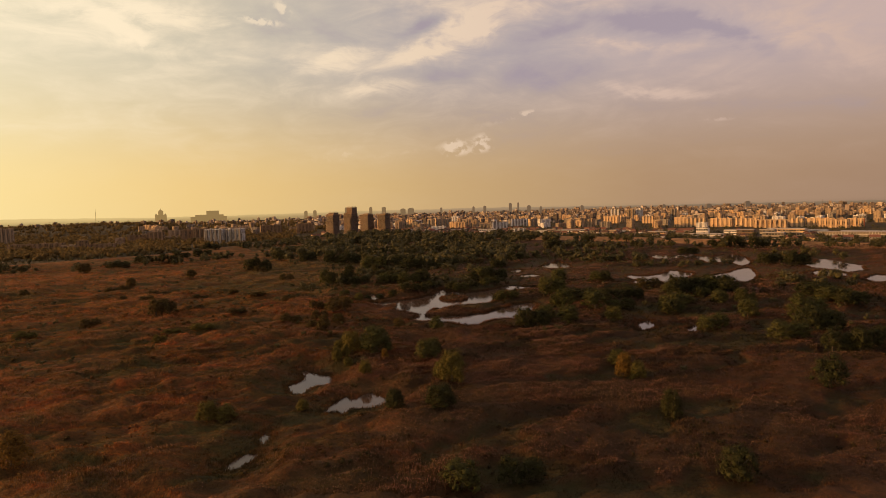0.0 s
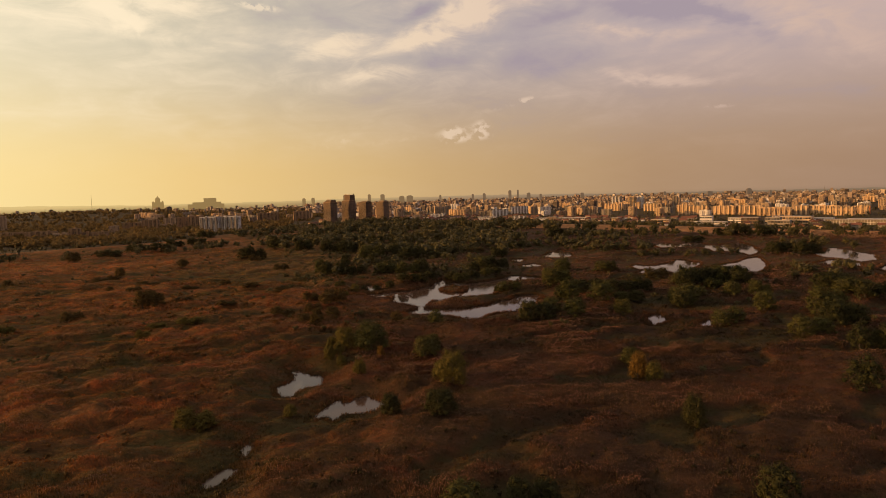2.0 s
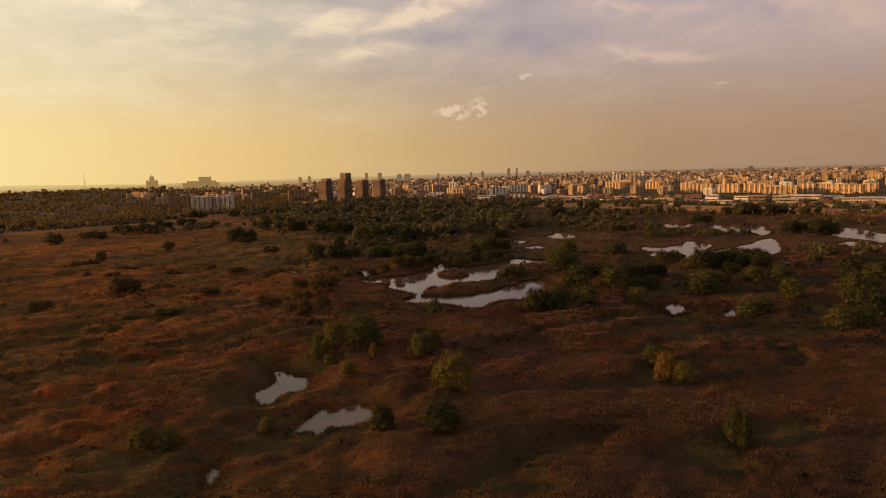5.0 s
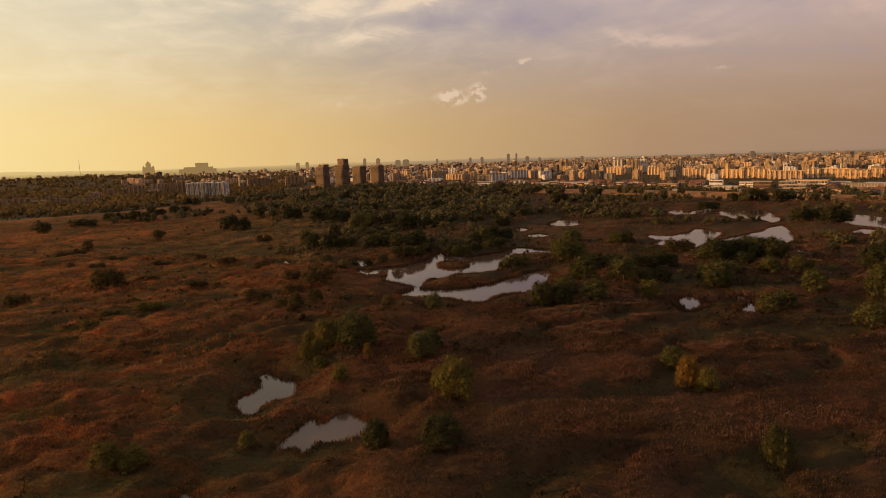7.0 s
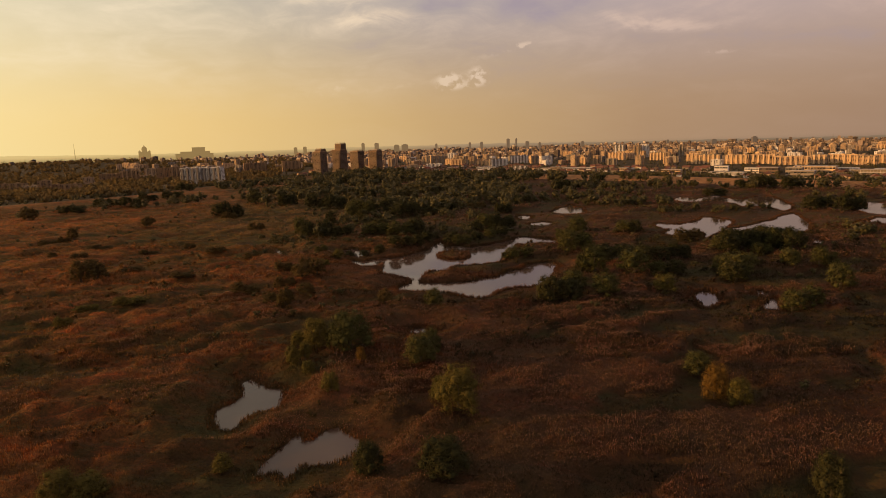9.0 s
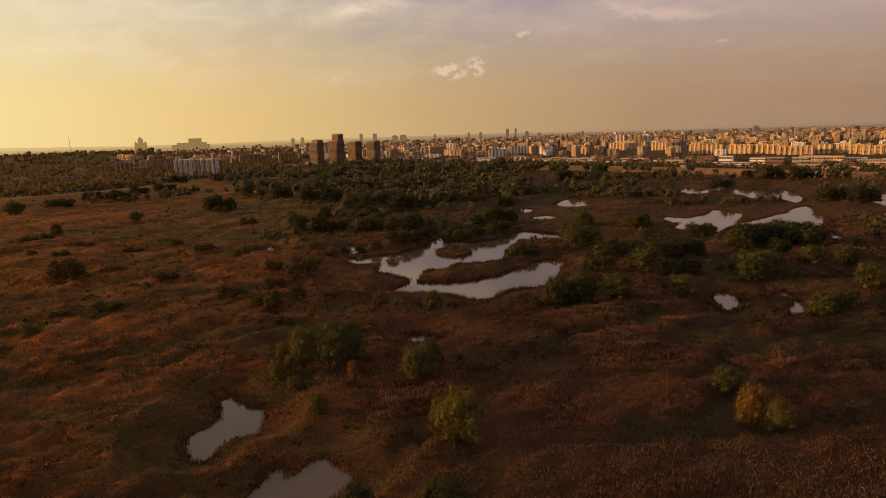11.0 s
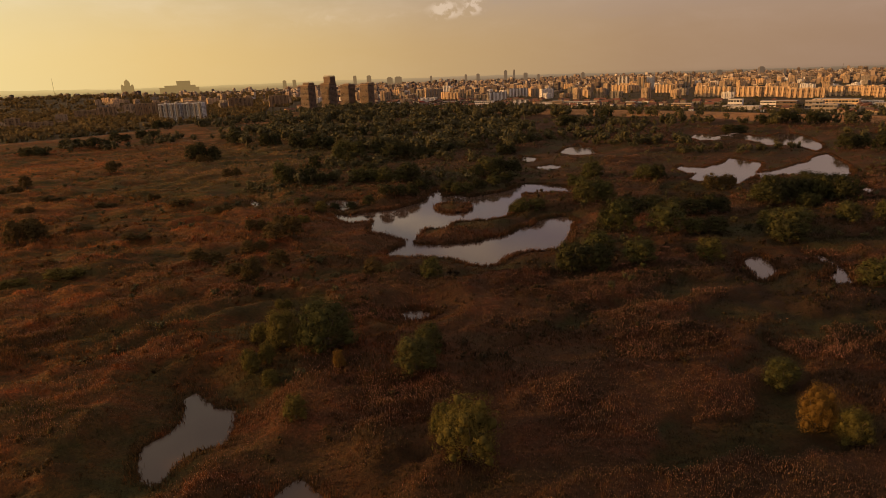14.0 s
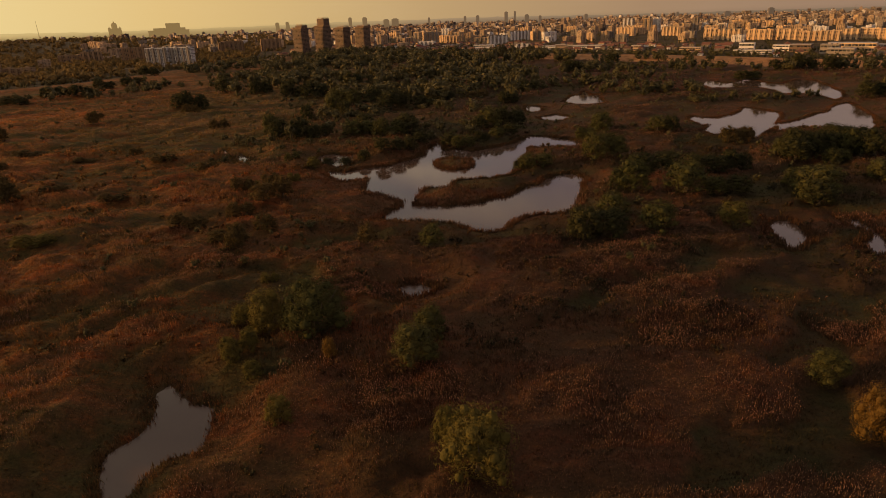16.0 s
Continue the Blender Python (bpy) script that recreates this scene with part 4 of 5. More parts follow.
def scatter_trees():
    """Thickets round the lake and the belt of wood before the dyke."""
    r = np.random.default_rng(23)
    placed = [(t[0], t[1]) for t in PLACED_TREES]
    near = [(-150, 655, 60, 700, 34, 26, 8, 14), (320, 560, 480, 640, 60, 12, 12, 18), (250, 800, 330, 790, 20, 9, 9, 13), (-110, 760, 60, 800, 50, 16, 9, 16),
            (170, 915, 290, 860, 34, 26, 11, 18), (330, 790, 390, 820, 14, 8, 8, 12), (480, 830, 560, 900, 40, 8, 12, 18)]
    thicket("willow_scrub", "mixed olive willows filling gaps round the lake", belt_spots(near, placed, r), 14, 150)
    far = [(-120, 900, 120, 960, 90, 80, 14, 25), (-300, 1150, 150, 1120, 120, 150, 16, 28), (-300, 1450, 260, 1470, 160, 230, 18, 30), (-260, 1720, 0, 1780, 90, 60, 18, 28),
           (200, 1150, 420, 1080, 60, 46, 13, 22), (430, 1080, 700, 960, 40, 34, 12, 20), (-520, 1010, -300, 1200, 90, 40, 10, 18), (-420, 1350, -360, 1600, 70, 50, 13, 22),
           (-700, 900, -520, 1000, 50, 20, 10, 18), (120, 980, 300, 1000, 45, 30, 12, 20), (-900, 860, -650, 960, 40, 26, 10, 16), (300, 1350, 480, 1250, 70, 26, 12, 20)]
    thicket("willow_wood", "dense dark green willow wood before the dyke", belt_spots(far, placed, r), 4, 110, 6)
    low = [(-160, 650, 80, 690, 60, 90, 4, 9), (-130, 770, 90, 820, 80, 110, 4, 9), (-200, 920, 180, 960, 110, 140, 5, 10), (-300, 1130, 240, 1130, 150, 190, 5, 11)]
    spots = [(a, b, w, h * 0.75) for a, b, w, h in belt_spots(low, placed, r)]
    thicket("undergrowth", "low olive bushes under and between the willows", spots, 9, 40)


scatter_trees()


def scrub():
    """Low bushes dotted over the open reed fields."""
    r = np.random.default_rng(91)
    y = 330 + 720 * r.random(1500)
    x = -30 - (0.72 * (y + 20)) * r.random(1500)
    ok = (shore(x, y) > 4) & (dyke_distance(x, y) < -60) & (fbm(x, y, 55, 19, 2) > 0.50)
    spots = [(float(a), float(b), float(w), float(w * 0.62)) for a, b, w in zip(x[ok], y[ok], r.uniform(2.2, 6.0, ok.sum()))]
    thicket("low_scrub", "low olive bushes dotted over the reed fields", spots[:260], 6, 60)
    y = 195 + 480 * r.random(9000)
    x = (1.5 * r.random(9000) - 0.75) * (y + 30)
    ok = (shore(x, y) > 3) & (fbm(x * 0.86 + y * 0.5, (y * 0.86 - x * 0.5) * 1.8, 48, 141, 3) > 0.50)
    size = r.uniform(1.8, 5.5, ok.sum()) * np.clip(y[ok] / 420, 0.7, 1.4)
    thicket("rust_scrub", "rust and olive brambles in low mounds among the reeds", [(float(a), float(b), float(w), float(w * 0.55)) for a, b, w in zip(x[ok], y[ok], size)][:2000], 27, 36, 3, "sedge_blades")
    y = 560 + 950 * r.random(5200) ** 1.2
    x = -0.25 * y + (0.25 + 0.62) * y * r.random(5200)
    ok = (shore(x, y) > 5) & (dyke_distance(x, y) < -100) & (fbm(x, y, 60, 39, 3) > 0.47)
    size = r.uniform(2.5, 7.5, ok.sum()) * np.clip(y[ok] / 900, 0.8, 1.3)
    thicket("marsh_scrub", "dark olive bushes mottling the middle of the marsh", [(float(a), float(b), float(w), float(w * 0.6)) for a, b, w in zip(x[ok], y[ok], size)][:1300], 17, 30, 3)
    x, y = r.uniform(60, 420, 700), 300 + 420 * r.random(700)
    ok = (shore(x, y) > 4) & (np.abs(x) < 0.72 * (y + 20)) & (fbm(x, y, 45, 29, 2) > 0.5)
    spots = [(float(a), float(b), float(w), float(w * 0.7)) for a, b, w in zip(x[ok], y[ok], r.uniform(2.5, 7.0, ok.sum()))]
    thicket("shore_scrub", "dark low bushes between the eastern ponds", spots[:80], 7, 60)


scrub()


# ---------------------------------------------------------------- reeds and sedge
def tufts(name, label, x, y, size, blades, mats, plume=0.0, seed=1):
    """Fans of leaning blades, one object for a whole bed."""
    r = np.random.default_rng(seed)
    n = len(x)
    z = terrain(x, y) - 0.15
    vs, idx = [], []
    for b in range(blades):
        a = r.uniform(0, 6.283, n)
        lean = r.uniform(0.05, 0.60, n) * size
        w = r.uniform(0.06, 0.13, n) * size
        h = size * r.uniform(0.55, 1.05, n)
        ox, oy = r.normal(0, 0.28, n) * size, r.normal(0, 0.28, n) * size
        ca, sa = np.cos(a), np.sin(a)
        base = np.stack([x + ox, y + oy, z], 1)
        side = np.stack([-sa * w, ca * w, np.zeros(n)], 1)
        tip = base + np.stack([ca * lean, sa * lean, h], 1)
        vs.append(np.stack([base - side, base + side, tip], 1).reshape(-1, 3))
        idx.append(np.zeros(n, np.int32))
        if plume and b < 2:
            keep = r.random(n) < plume * np.clip(4.5 * (fbm(x, y, 38, 83, 3) - 0.36), 0.12, 1.0)
            p, q = tip[keep], r.uniform(0.17, 0.29, (keep.sum(), 1)) * size[keep, None] * 0.55
            t = np.stack([-sa[keep], ca[keep], np.zeros(keep.sum())], 1)
            up = np.array([0, 0, 1.0])
            vs.append(np.stack([p - up * q * 1.2, p + t * q * 0.7, p + up * q * 1.3 - t * q * 0.3], 1).reshape(-1, 3))
            idx.append(np.ones(keep.sum(), np.int32))
    v = np.concatenate(vs)
    me = sheet(name, v, np.arange(len(v)).reshape(-1, 3), mats, False, np.concatenate(idx))
    return tagged(new(name, me), label, "grass" if "sedge" in name else "reeds", kind="stuff")


def sow(count, y0, y1, spread, seed):
    """Random spots of dry land in a wedge that opens away from the start."""
    r = np.random.default_rng(seed)
    y = y0 + (y1 - y0) * r.random(count * 2)
    half = spread * (y + 40)
    x = r.uniform(-1, 1, count * 2) * half
    keep = (r.random(count * 2) < half / half.max()) & (shore(x, y) > 0.2) & (dyke_distance(x, y) < -30)
    return x[keep][:count], y[keep][:count]


# middle, half lengths, slant and tufts of each bed in plume
PLUME_BEDS = [(72, 408, 52, 36, 10, 9000), (-28, 392, 22, 17, -5, 3600), (-15, 322, 20, 15, 5, 3200), (134, 345, 30, 20, -10, 5200), (74, 350, 20, 14, 15, 2600), (-148, 368, 26, 18, 40, 3200), (-122, 446, 14, 9, 20, 1200)]


def plant():
    r = np.random.default_rng(3)
    for y0, y1, count, lo, hi, seed in ((178, 330, 115000, 0.6, 1.5, 1), (330, 470, 95000, 0.75, 1.9, 2), (470, 680, 75000, 1.0, 2.4, 3), (680, 1050, 52000, 1.3, 2.8, 4)):
        x, y = sow(count, y0, y1, 0.80, seed)
        reed = beds(x, y) + 0.5 * (r.random(len(x)) - 0.5) > 0.5
        size = lo + (hi - lo) * np.clip(fbm(x, y, 18, 61, 3) * 1.6 - 0.3, 0, 1)
        edge = shore(x, y)
        size = size * np.where(edge < 5, 0.85, 1.0) * np.where((edge < 25) & (y > 640), 0.72, 1.0)
        tufts("reed_bed", "rust-brown common reeds with pale feathery plumes", x[reed], y[reed], size[reed], 3, [M["reed_blades"], M["plume"]], 1.0, seed)
        tufts("sedge_meadow", "olive and brown sedge and tall grass", x[~reed], y[~reed], size[~reed] * 0.75, 3, [M["sedge_blades"]], 0.0, seed + 20)
    # beds in full plume, pinkish and pale, standing proud of the darker sedge
    for n, (a, b, ra, rb, turn, count) in enumerate(PLUME_BEDS):
        q, w = np.sqrt(r.random(count)), r.uniform(0, 6.283, count)
        c, t = math.cos(radians(turn)), math.sin(radians(turn))
        p, o = ra * q * np.cos(w), rb * q * np.sin(w)
        x, y = a + p * c - o * t, b + p * t + o * c
        ok = (shore(x, y) > 1.5) & (fbm(x, y, 13, 131, 3) + 0.28 * (1 - q) > 0.52)
        x, y = x[ok], y[ok]
        tufts("plume_bed", "tall reeds in pale pinkish plume", x, y, 1.0 + 0.7 * r.random(len(x)), 3, [M["reed_blades"], M["plume"]], 2.5, 140 + n)
    # a dense fringe of tall reeds along every bank
    x, y = r.uniform(-180, 520, 700000), r.uniform(200, 960, 700000)
    d = shore(x, y)
    ok = (d > -0.3) & (d < 3.5)
    x, y, d = x[ok][:36000], y[ok][:36000], d[ok][:36000]
    tufts("reed_fringe", "tall dark reeds crowding the water's edge", x, y, (1.5 + 1.1 * r.random(len(x))) * np.where(y > 660, 0.65, 1.0) * np.where(y < 360, 0.65, 1.0), 4, [M["reed_blades"], M["plume"]], 0.4, 77)


plant()


# ---------------------------------------------------------------- the town beyond the dyke
def quads(bm, boxes):
    """Adds boxes (x0, y0, z0, x1, y1, z1) to a bmesh."""
    for x0, y0, z0, x1, y1, z1 in boxes:
        v = [bm.verts.new(p) for p in ((x0, y0, z0), (x1, y0, z0), (x1, y1, z0), (x0, y1, z0), (x0, y0, z1), (x1, y0, z1), (x1, y1, z1), (x0, y1, z1))]
        for f in ((0, 1, 5, 4), (1, 2, 6, 5), (2, 3, 7, 6), (3, 0, 4, 7), (4, 5, 6, 7), (3, 2, 1, 0)):
            bm.faces.new([v[i] for i in f])


def part(name, bm, mat, parent, label=""):
    me = bpy.data.meshes.new(name)
    bm.to_mesh(me)
    bm.free()
    me.materials.append(mat)
    ob = new(name, me)
    ob.parent = parent
    return tagged(ob, label)


SMALL = ("glazing", "bay_relief", "balcony_relief", "railing", "crown_stack", "bracing", "stair_head", "roof_vent", "roof_frame")


def panes(bm, boxes):
    """Adds the outward faces of thin panes, each a flat sheet of glass just proud of its wall."""
    for x0, y0, z0, x1, y1, z1 in boxes:
        if y1 - y0 < 0.2:
            y = y0 if y0 < 0 else y1
            row = ((x0, y, z0), (x1, y, z0), (x1, y, z1), (x0, y, z1))
        else:
            x = x0 if x0 < 0 else x1
            row = ((x, y0, z0), (x, y1, z0), (x, y1, z1), (x, y0, z1))
        bm.faces.new([bm.verts.new(p) for p in row])


def boxes_part(name, boxes, mat, parent, label=""):
    bm = bmesh.new()
    (panes if name == "glazing" and abs(boxes[0][4] - boxes[0][1]) < 0.2 else quads)(bm, boxes)
    ob = part(name, bm, mat, parent, label)
    return tagged(ob, kind="stuff") if name in SMALL else ob


def window_grid(w, d, floors, first, storey, bay, ww, wh):
    """Panes as shallow boxes on all four sides of a block w by d."""
    out = []
    for f in range(floors):
        z = first + f * storey + (storey - wh) * 0.55
        n = max(1, int(w / bay))
        for i in range(n):
            c = -w / 2 + (i + 0.5) * w / n
            out += [(c - ww / 2, -d / 2 - 0.05, z, c + ww / 2, -d / 2 + 0.05, z + wh), (c - ww / 2, d / 2 - 0.05, z, c + ww / 2, d / 2 + 0.05, z + wh)]
        n = max(1, int(d / bay))
        for i in range(n):
            c = -d / 2 + (i + 0.5) * d / n
            out += [(-w / 2 - 0.05, c - ww / 2, z, -w / 2 + 0.05, c + ww / 2, z + wh), (w / 2 - 0.05, c - ww / 2, z, w / 2 + 0.05, c + ww / 2, z + wh)]
    return out


def apartment_block(w, d, h, wall, label, strips=True, balcony=None, seed=0):
    """A slab of flats: body, bays, balconies, panes, roof with parapet and stair heads."""
    r = random.Random(seed)
    root = tagged(new("apartment_block"), label, "apartment block", "town blocks")
    floors = max(2, round(h / 3.0))
    storey = h / floors
    body = boxes_part("wall", [(-w / 2, -d / 2, -6, w / 2, d / 2, h)], M[wall], root)
    boxes_part("glazing", window_grid(w, d, floors, 0, storey, 3.6, 2.1, 1.75), M["glass"], body, "small dark window panes")
    if strips:
        bays, n = [], max(2, int(w / 11))
        for i in range(n):
            c = -w / 2 + (i + 0.5) * w / n
            bays += [(c - 2.0, -d / 2 - 2.4, 0, c + 2.0, -d / 2 - 0.002, h - 0.4 + 1.6 * (i % 2)), (c - 2.0, d / 2 + 0.002, 0, c + 2.0, d / 2 + 2.4, h - 0.4)]
        boxes_part("bay_relief", bays, M[balcony or wall], body)
        rails = []
        for i in range(n):
            c = -w / 2 + (i + 0.5) * w / n
            for f in range(1, floors):
                for q in (-1, 1):
                    x = c + q * 3.7
                    if abs(x) < w / 2 - 1.2:
                        rails.append((x - 1.2, -d / 2 - 1.2, f * storey, x + 1.2, -d / 2 - 0.06, f * storey + 1.0))
        boxes_part("balcony_relief", rails, M[balcony or wall], body)
    roof = boxes_part("roof", [(-w / 2 + 0.3, -d / 2 + 0.3, h, w / 2 - 0.3, d / 2 - 0.3, h + 0.25)], M["roof_felt"], root)
    edge = [(-w / 2, -d / 2, h, w / 2, -d / 2 + 0.3, h + 0.9), (-w / 2, d / 2 - 0.3, h, w / 2, d / 2, h + 0.9),
            (-w / 2, -d / 2 + 0.3, h, -w / 2 + 0.3, d / 2 - 0.3, h + 0.9), (w / 2 - 0.3, -d / 2 + 0.3, h, w / 2, d / 2 - 0.3, h + 0.9)]
    boxes_part("parapet", edge, M[wall], roof)
    huts = []
    for i in range(max(1, int(w / 22))):
        c = -w / 2 + (i + 0.5) * w / max(1, int(w / 22)) + r.uniform(-3, 3)
        huts.append((c - 2.2, -2.0, h + 0.25, c + 2.2, 2.0, h + 3.0))
    boxes_part("stair_head", huts, M[wall], roof)
    return root


def put(root, x, y, turn, lift=0.0):
    root.location, root.rotation_euler = (x, y, height(x, y) + lift), (0, 0, radians(turn))
    return root


def garden_tower(x, y, w, h, top, turn):
    """A brown residential tower: shaft ringed with balcony slabs, set-back crown and roof frame."""
    root = tagged(new("residential_tower"), "brown residential tower with stacked balconies and set-back top", "tower", "brown towers")
    d, low = w * 0.82, h - top
    shaft = boxes_part("wall", [(-w / 2 + 1.6, -d / 2 + 1.6, -6, w / 2 - 1.6, d / 2 - 1.6, low)], M["brown_cladding"], root)
    panes = [(a, b, c + 0.5, e, f, g) for a, b, c, e, f, g in window_grid(w - 3.2, d - 3.2, int(low / 3.1), 0, 3.1, 4.2, 2.6, 1.9)]
    boxes_part("glazing", panes, M["glass"], shaft, "dark glazed balcony doors")
    slabs, rails = [], []
    for f in range(1, int(low / 3.1)):
        z = f * 3.1
        cut = 0.0 if f % 7 else 0.7
        slabs.append((-w / 2 + cut, -d / 2 + cut, z - 0.15, w / 2 - cut, d / 2 - cut, z + 0.15))
        for q in (-1, 1):
            rails += [(-w / 2 + 1, q * (d / 2 - 0.15) - 0.1, z + 0.15, w / 2 - 4, q * (d / 2 - 0.15) + 0.1, z + 1.2),
                      (q * (w / 2 - 0.15) - 0.1, -d / 2 + 1, z + 0.15, q * (w / 2 - 0.15) + 0.1, d / 2 - 4, z + 1.2)]
    for slab in slabs:
        boxes_part("balcony", [slab], M["grey_concrete"], shaft)
    boxes_part("railing", rails, M["brown_cladding"], shaft)
    boxes_part("terrace", [(-w / 2 - 0.8, -d / 2 - 0.8, low, w / 2 + 0.8, d / 2 + 0.8, low + 0.7)], M["sandstone"], root)
    o = w * 0.08
    crown = boxes_part("crown", [(-w * 0.30 + o, -d * 0.32, low + 0.7, w * 0.38 + o, d * 0.36, h - 2.5)], M["brown_cladding"], root)
    ring = [(-w * 0.34 + o, -d * 0.36, low + 0.7 + 3.1 * i, w * 0.42 + o, d * 0.40, low + 1.0 + 3.1 * i) for i in range(1, max(2, int((top - 3) / 3.1)))]
    boxes_part("crown_stack", ring, M["grey_concrete"], crown)
    frame_bits = [(-w * 0.24 + o, -d * 0.26, h - 0.6, w * 0.34 + o, d * 0.30, h)]
    for q in (-0.22, 0.30):
        for t in (-0.24, 0.26):
            frame_bits.append((w * q + o, d * t, h - 2.5, w * q + o + 0.6, d * t + 0.6, h - 0.6))
    boxes_part("roof_frame", frame_bits, M["sandstone"], crown)
    return put(root, x, y, turn)


for x, y, w, h, top, turn in ((-313, 1815, 33, 74, 9, -38), (-264, 1852, 35, 88, 20, -38), (-224, 1925, 35, 66, 5, -38), (-168, 1900, 33, 66, 5, -38)):
    garden_tower(x, y, w, h, top, turn)
put(apartment_block(22, 16, 40, "pale_plaster", "pale slender block of flats between brown towers", False, seed=9), -188, 2010, -30)

# the white slabs on the west side
for i, (x, y, w, turn) in enumerate(((-581, 1593, 50, -6), (-529, 1592, 50, -12))):
    put(apartment_block(w, 15, 38, "white_render", "white tall slab of flats with grey vertical bays", True, "grey_concrete", i), x, y, turn)

WEST_ROW = [(-1287, 1823, 44, 50, 20), (-1023, 1508, 62, 17, 15), (-948, 1498, 62, 18, 12), (-902, 1499, 34, 13, 10), (-836, 1439, 24, 25, 18), (-804, 1462, 58, 15, 8),
            (-824, 1587, 23, 23, 25), (-877, 1799, 62, 22, 16), (-815, 1771, 44, 29, 14), (-839, 1956, 42, 28, 10), (-729, 1785, 40, 34, 20), (-686, 1765, 34, 36, 12),
            (-640, 1900, 60, 33, 30), (-560, 2050, 70, 33, 25), (-470, 2150, 60, 33, 22)]
for i, (x, y, w, h, turn) in enumerate(WEST_ROW):
    # two in three have the haze painted into their wall colour
    put(apartment_block(w, 14, h, ("sandstone", "haze_brown_wall", "haze_brown_wall")[i % 3], "weathered concrete slab of flats in evening haze", True, None, 20 + i), x, y, turn)

# sunlit slabs along the boulevard on the east side
EAST_ROW = [(833, 2352, 60, 27, -42), (728, 1834, 34, 38, -40), (763, 1807, 60, 36, -42), (819, 1764, 60, 33, -44), (866, 1727, 76, 33, -44), (890, 1636, 80, 29, -30),
            (970, 1647, 34, 32, -44), (1007, 1618, 76, 31, -46), (1010, 1537, 44, 29, -44), (748, 2441, 110, 33, -40), (749, 2146, 66, 35, -42), (640, 2260, 60, 34, -42)]
for i, (x, y, w, h, turn) in enumerate(EAST_ROW):
    put(apartment_block(w, 14, h * 0.72, ("pale_plaster", "sandstone", "pale_plaster", "grey_concrete")[(i * 3 + 1) % 4], "cream concrete slab of flats in low sunlight", True, "pale_plaster", 50 + i), x, y, turn)
root = put(apartment_block(36, 15, 21, "pale_plaster", "cream slab of flats beside an orange gable", True, None, 71), 1075, 1570, -44)
boxes_part("painted_gable", [(18.005, -7.6, 0, 18.4, 7.6, 21.4)], M["orange_paint"], root, "bright orange gable wall")

MIDDLE_ROW = [(290, 2230, 70, 34, 18), (337, 2192, 28, 33, 22), (365, 2115, 42, 32, 20), (105, 2317, 30, 35, -32), (193, 1955, 56, 33, 12), (18, 2325, 62, 41, 14),
              (0, 1990, 48, 20, -12), (-63, 1990, 30, 20, -10), (230, 1745, 38, 16, -15), (-28, 2360, 28, 39, -25), (74, 2605, 36, 43, -25), (160, 2090, 40, 22, -20),
              (756, 2612, 42, 60, -30), (765, 2423, 30, 60, -30), (800, 2440, 30, 61, -30), (930, 2418, 22, 58, -30)]
for i, (x, y, w, h, turn) in enumerate(MIDDLE_ROW):
    wall = ("grey_concrete", "pale_plaster", "white_render", "sandstone")[i % 4]
    put(apartment_block(w, 16, h * 0.78, wall, "modern block of flats with rows of balconies", True, ("white_render", "grey_concrete")[i % 2], 90 + i), x, y, turn)


def hall(x, y, w, d, h, wall, turn, label, roof="sheet_roof", bands=2):
    """A flat-roofed hall or office with long window bands and an overhanging roof."""
    root = tagged(new("low_building"), label, "building", "halls by the dyke")
    body = boxes_part("wall", [(-w / 2, -d / 2, -4, w / 2, d / 2, h)], M[wall], root)
    strips = []
    for f in range(bands):
        z = (f + 0.35) * h / bands
        n = max(2, int(w / 5))
        for i in range(n):
            c = -w / 2 + (i + 0.5) * w / n
            strips += [(c - w / n * 0.42, -d / 2 - 0.06, z, c + w / n * 0.42, -d / 2 + 0.06, z + h / bands * 0.42)]
        strips.append((-w / 2 - 0.06, -d * 0.4, z, -w / 2 + 0.06, d * 0.4, z + h / bands * 0.42))
    boxes_part("glazing", strips, M["glass"], body)
    boxes_part("roof", [(-w / 2 - 0.6, -d / 2 - 0.6, h, w / 2 + 0.6, d / 2 + 0.6, h + 0.5)], M[roof], root)
    boxes_part("roof_vent", [(q * w - 1.2, -1.2, h + 0.5, q * w + 1.2, 1.2, h + 1.8) for q in (-0.3, 0.05, 0.34)], M["roof_felt"], root)
    return put(root, x, y, turn)


HALLS = [(372, 1637, 84, 22, 9, "white_render", -22), (437, 1525, 20, 14, 11, "sandstone", -35), (604, 1395, 26, 16, 16, "white_render", -35), (584, 1330, 64, 20, 7, "white_render", -40),
         (666, 1376, 38, 20, 11, "white_render", -40), (675, 1339, 34, 22, 13, "brown_cladding", -40), (744, 1302, 72, 26, 15, "pale_plaster", -42), (790, 1321, 90, 20, 10, "white_render", -42),
         (307, 1665, 24, 14, 11, "sandstone", -20), (307, 1702, 70, 18, 7, "white_render", -22), (693, 1283, 28, 18, 15, "grey_concrete", -42), (665, 1209, 38, 18, 13, "grey_concrete", -42),
         (521, 1451, 40, 18, 8, "pale_plaster", -36), (865, 1237, 80, 22, 9, "white_render", -42), (140, 1767, 50, 16, 12, "white_render", -14), (58, 1858, 40, 14, 10, "pale_plaster", -8),
         (-106, 1930, 50, 16, 9, "white_render", 0), (911, 1172, 60, 22, 10, "grey_concrete", -42)]
for i, (x, y, w, d, h, wall, turn) in enumerate(HALLS):
    hall(x, y, w, d, h, wall, turn, "low flat-roofed hall with long window bands")
put(hall(0, 0, 12, 10, 8, "red_sheet", 0, "small bright red metal-clad shop", "red_sheet", 1), -22, 1975, -6)


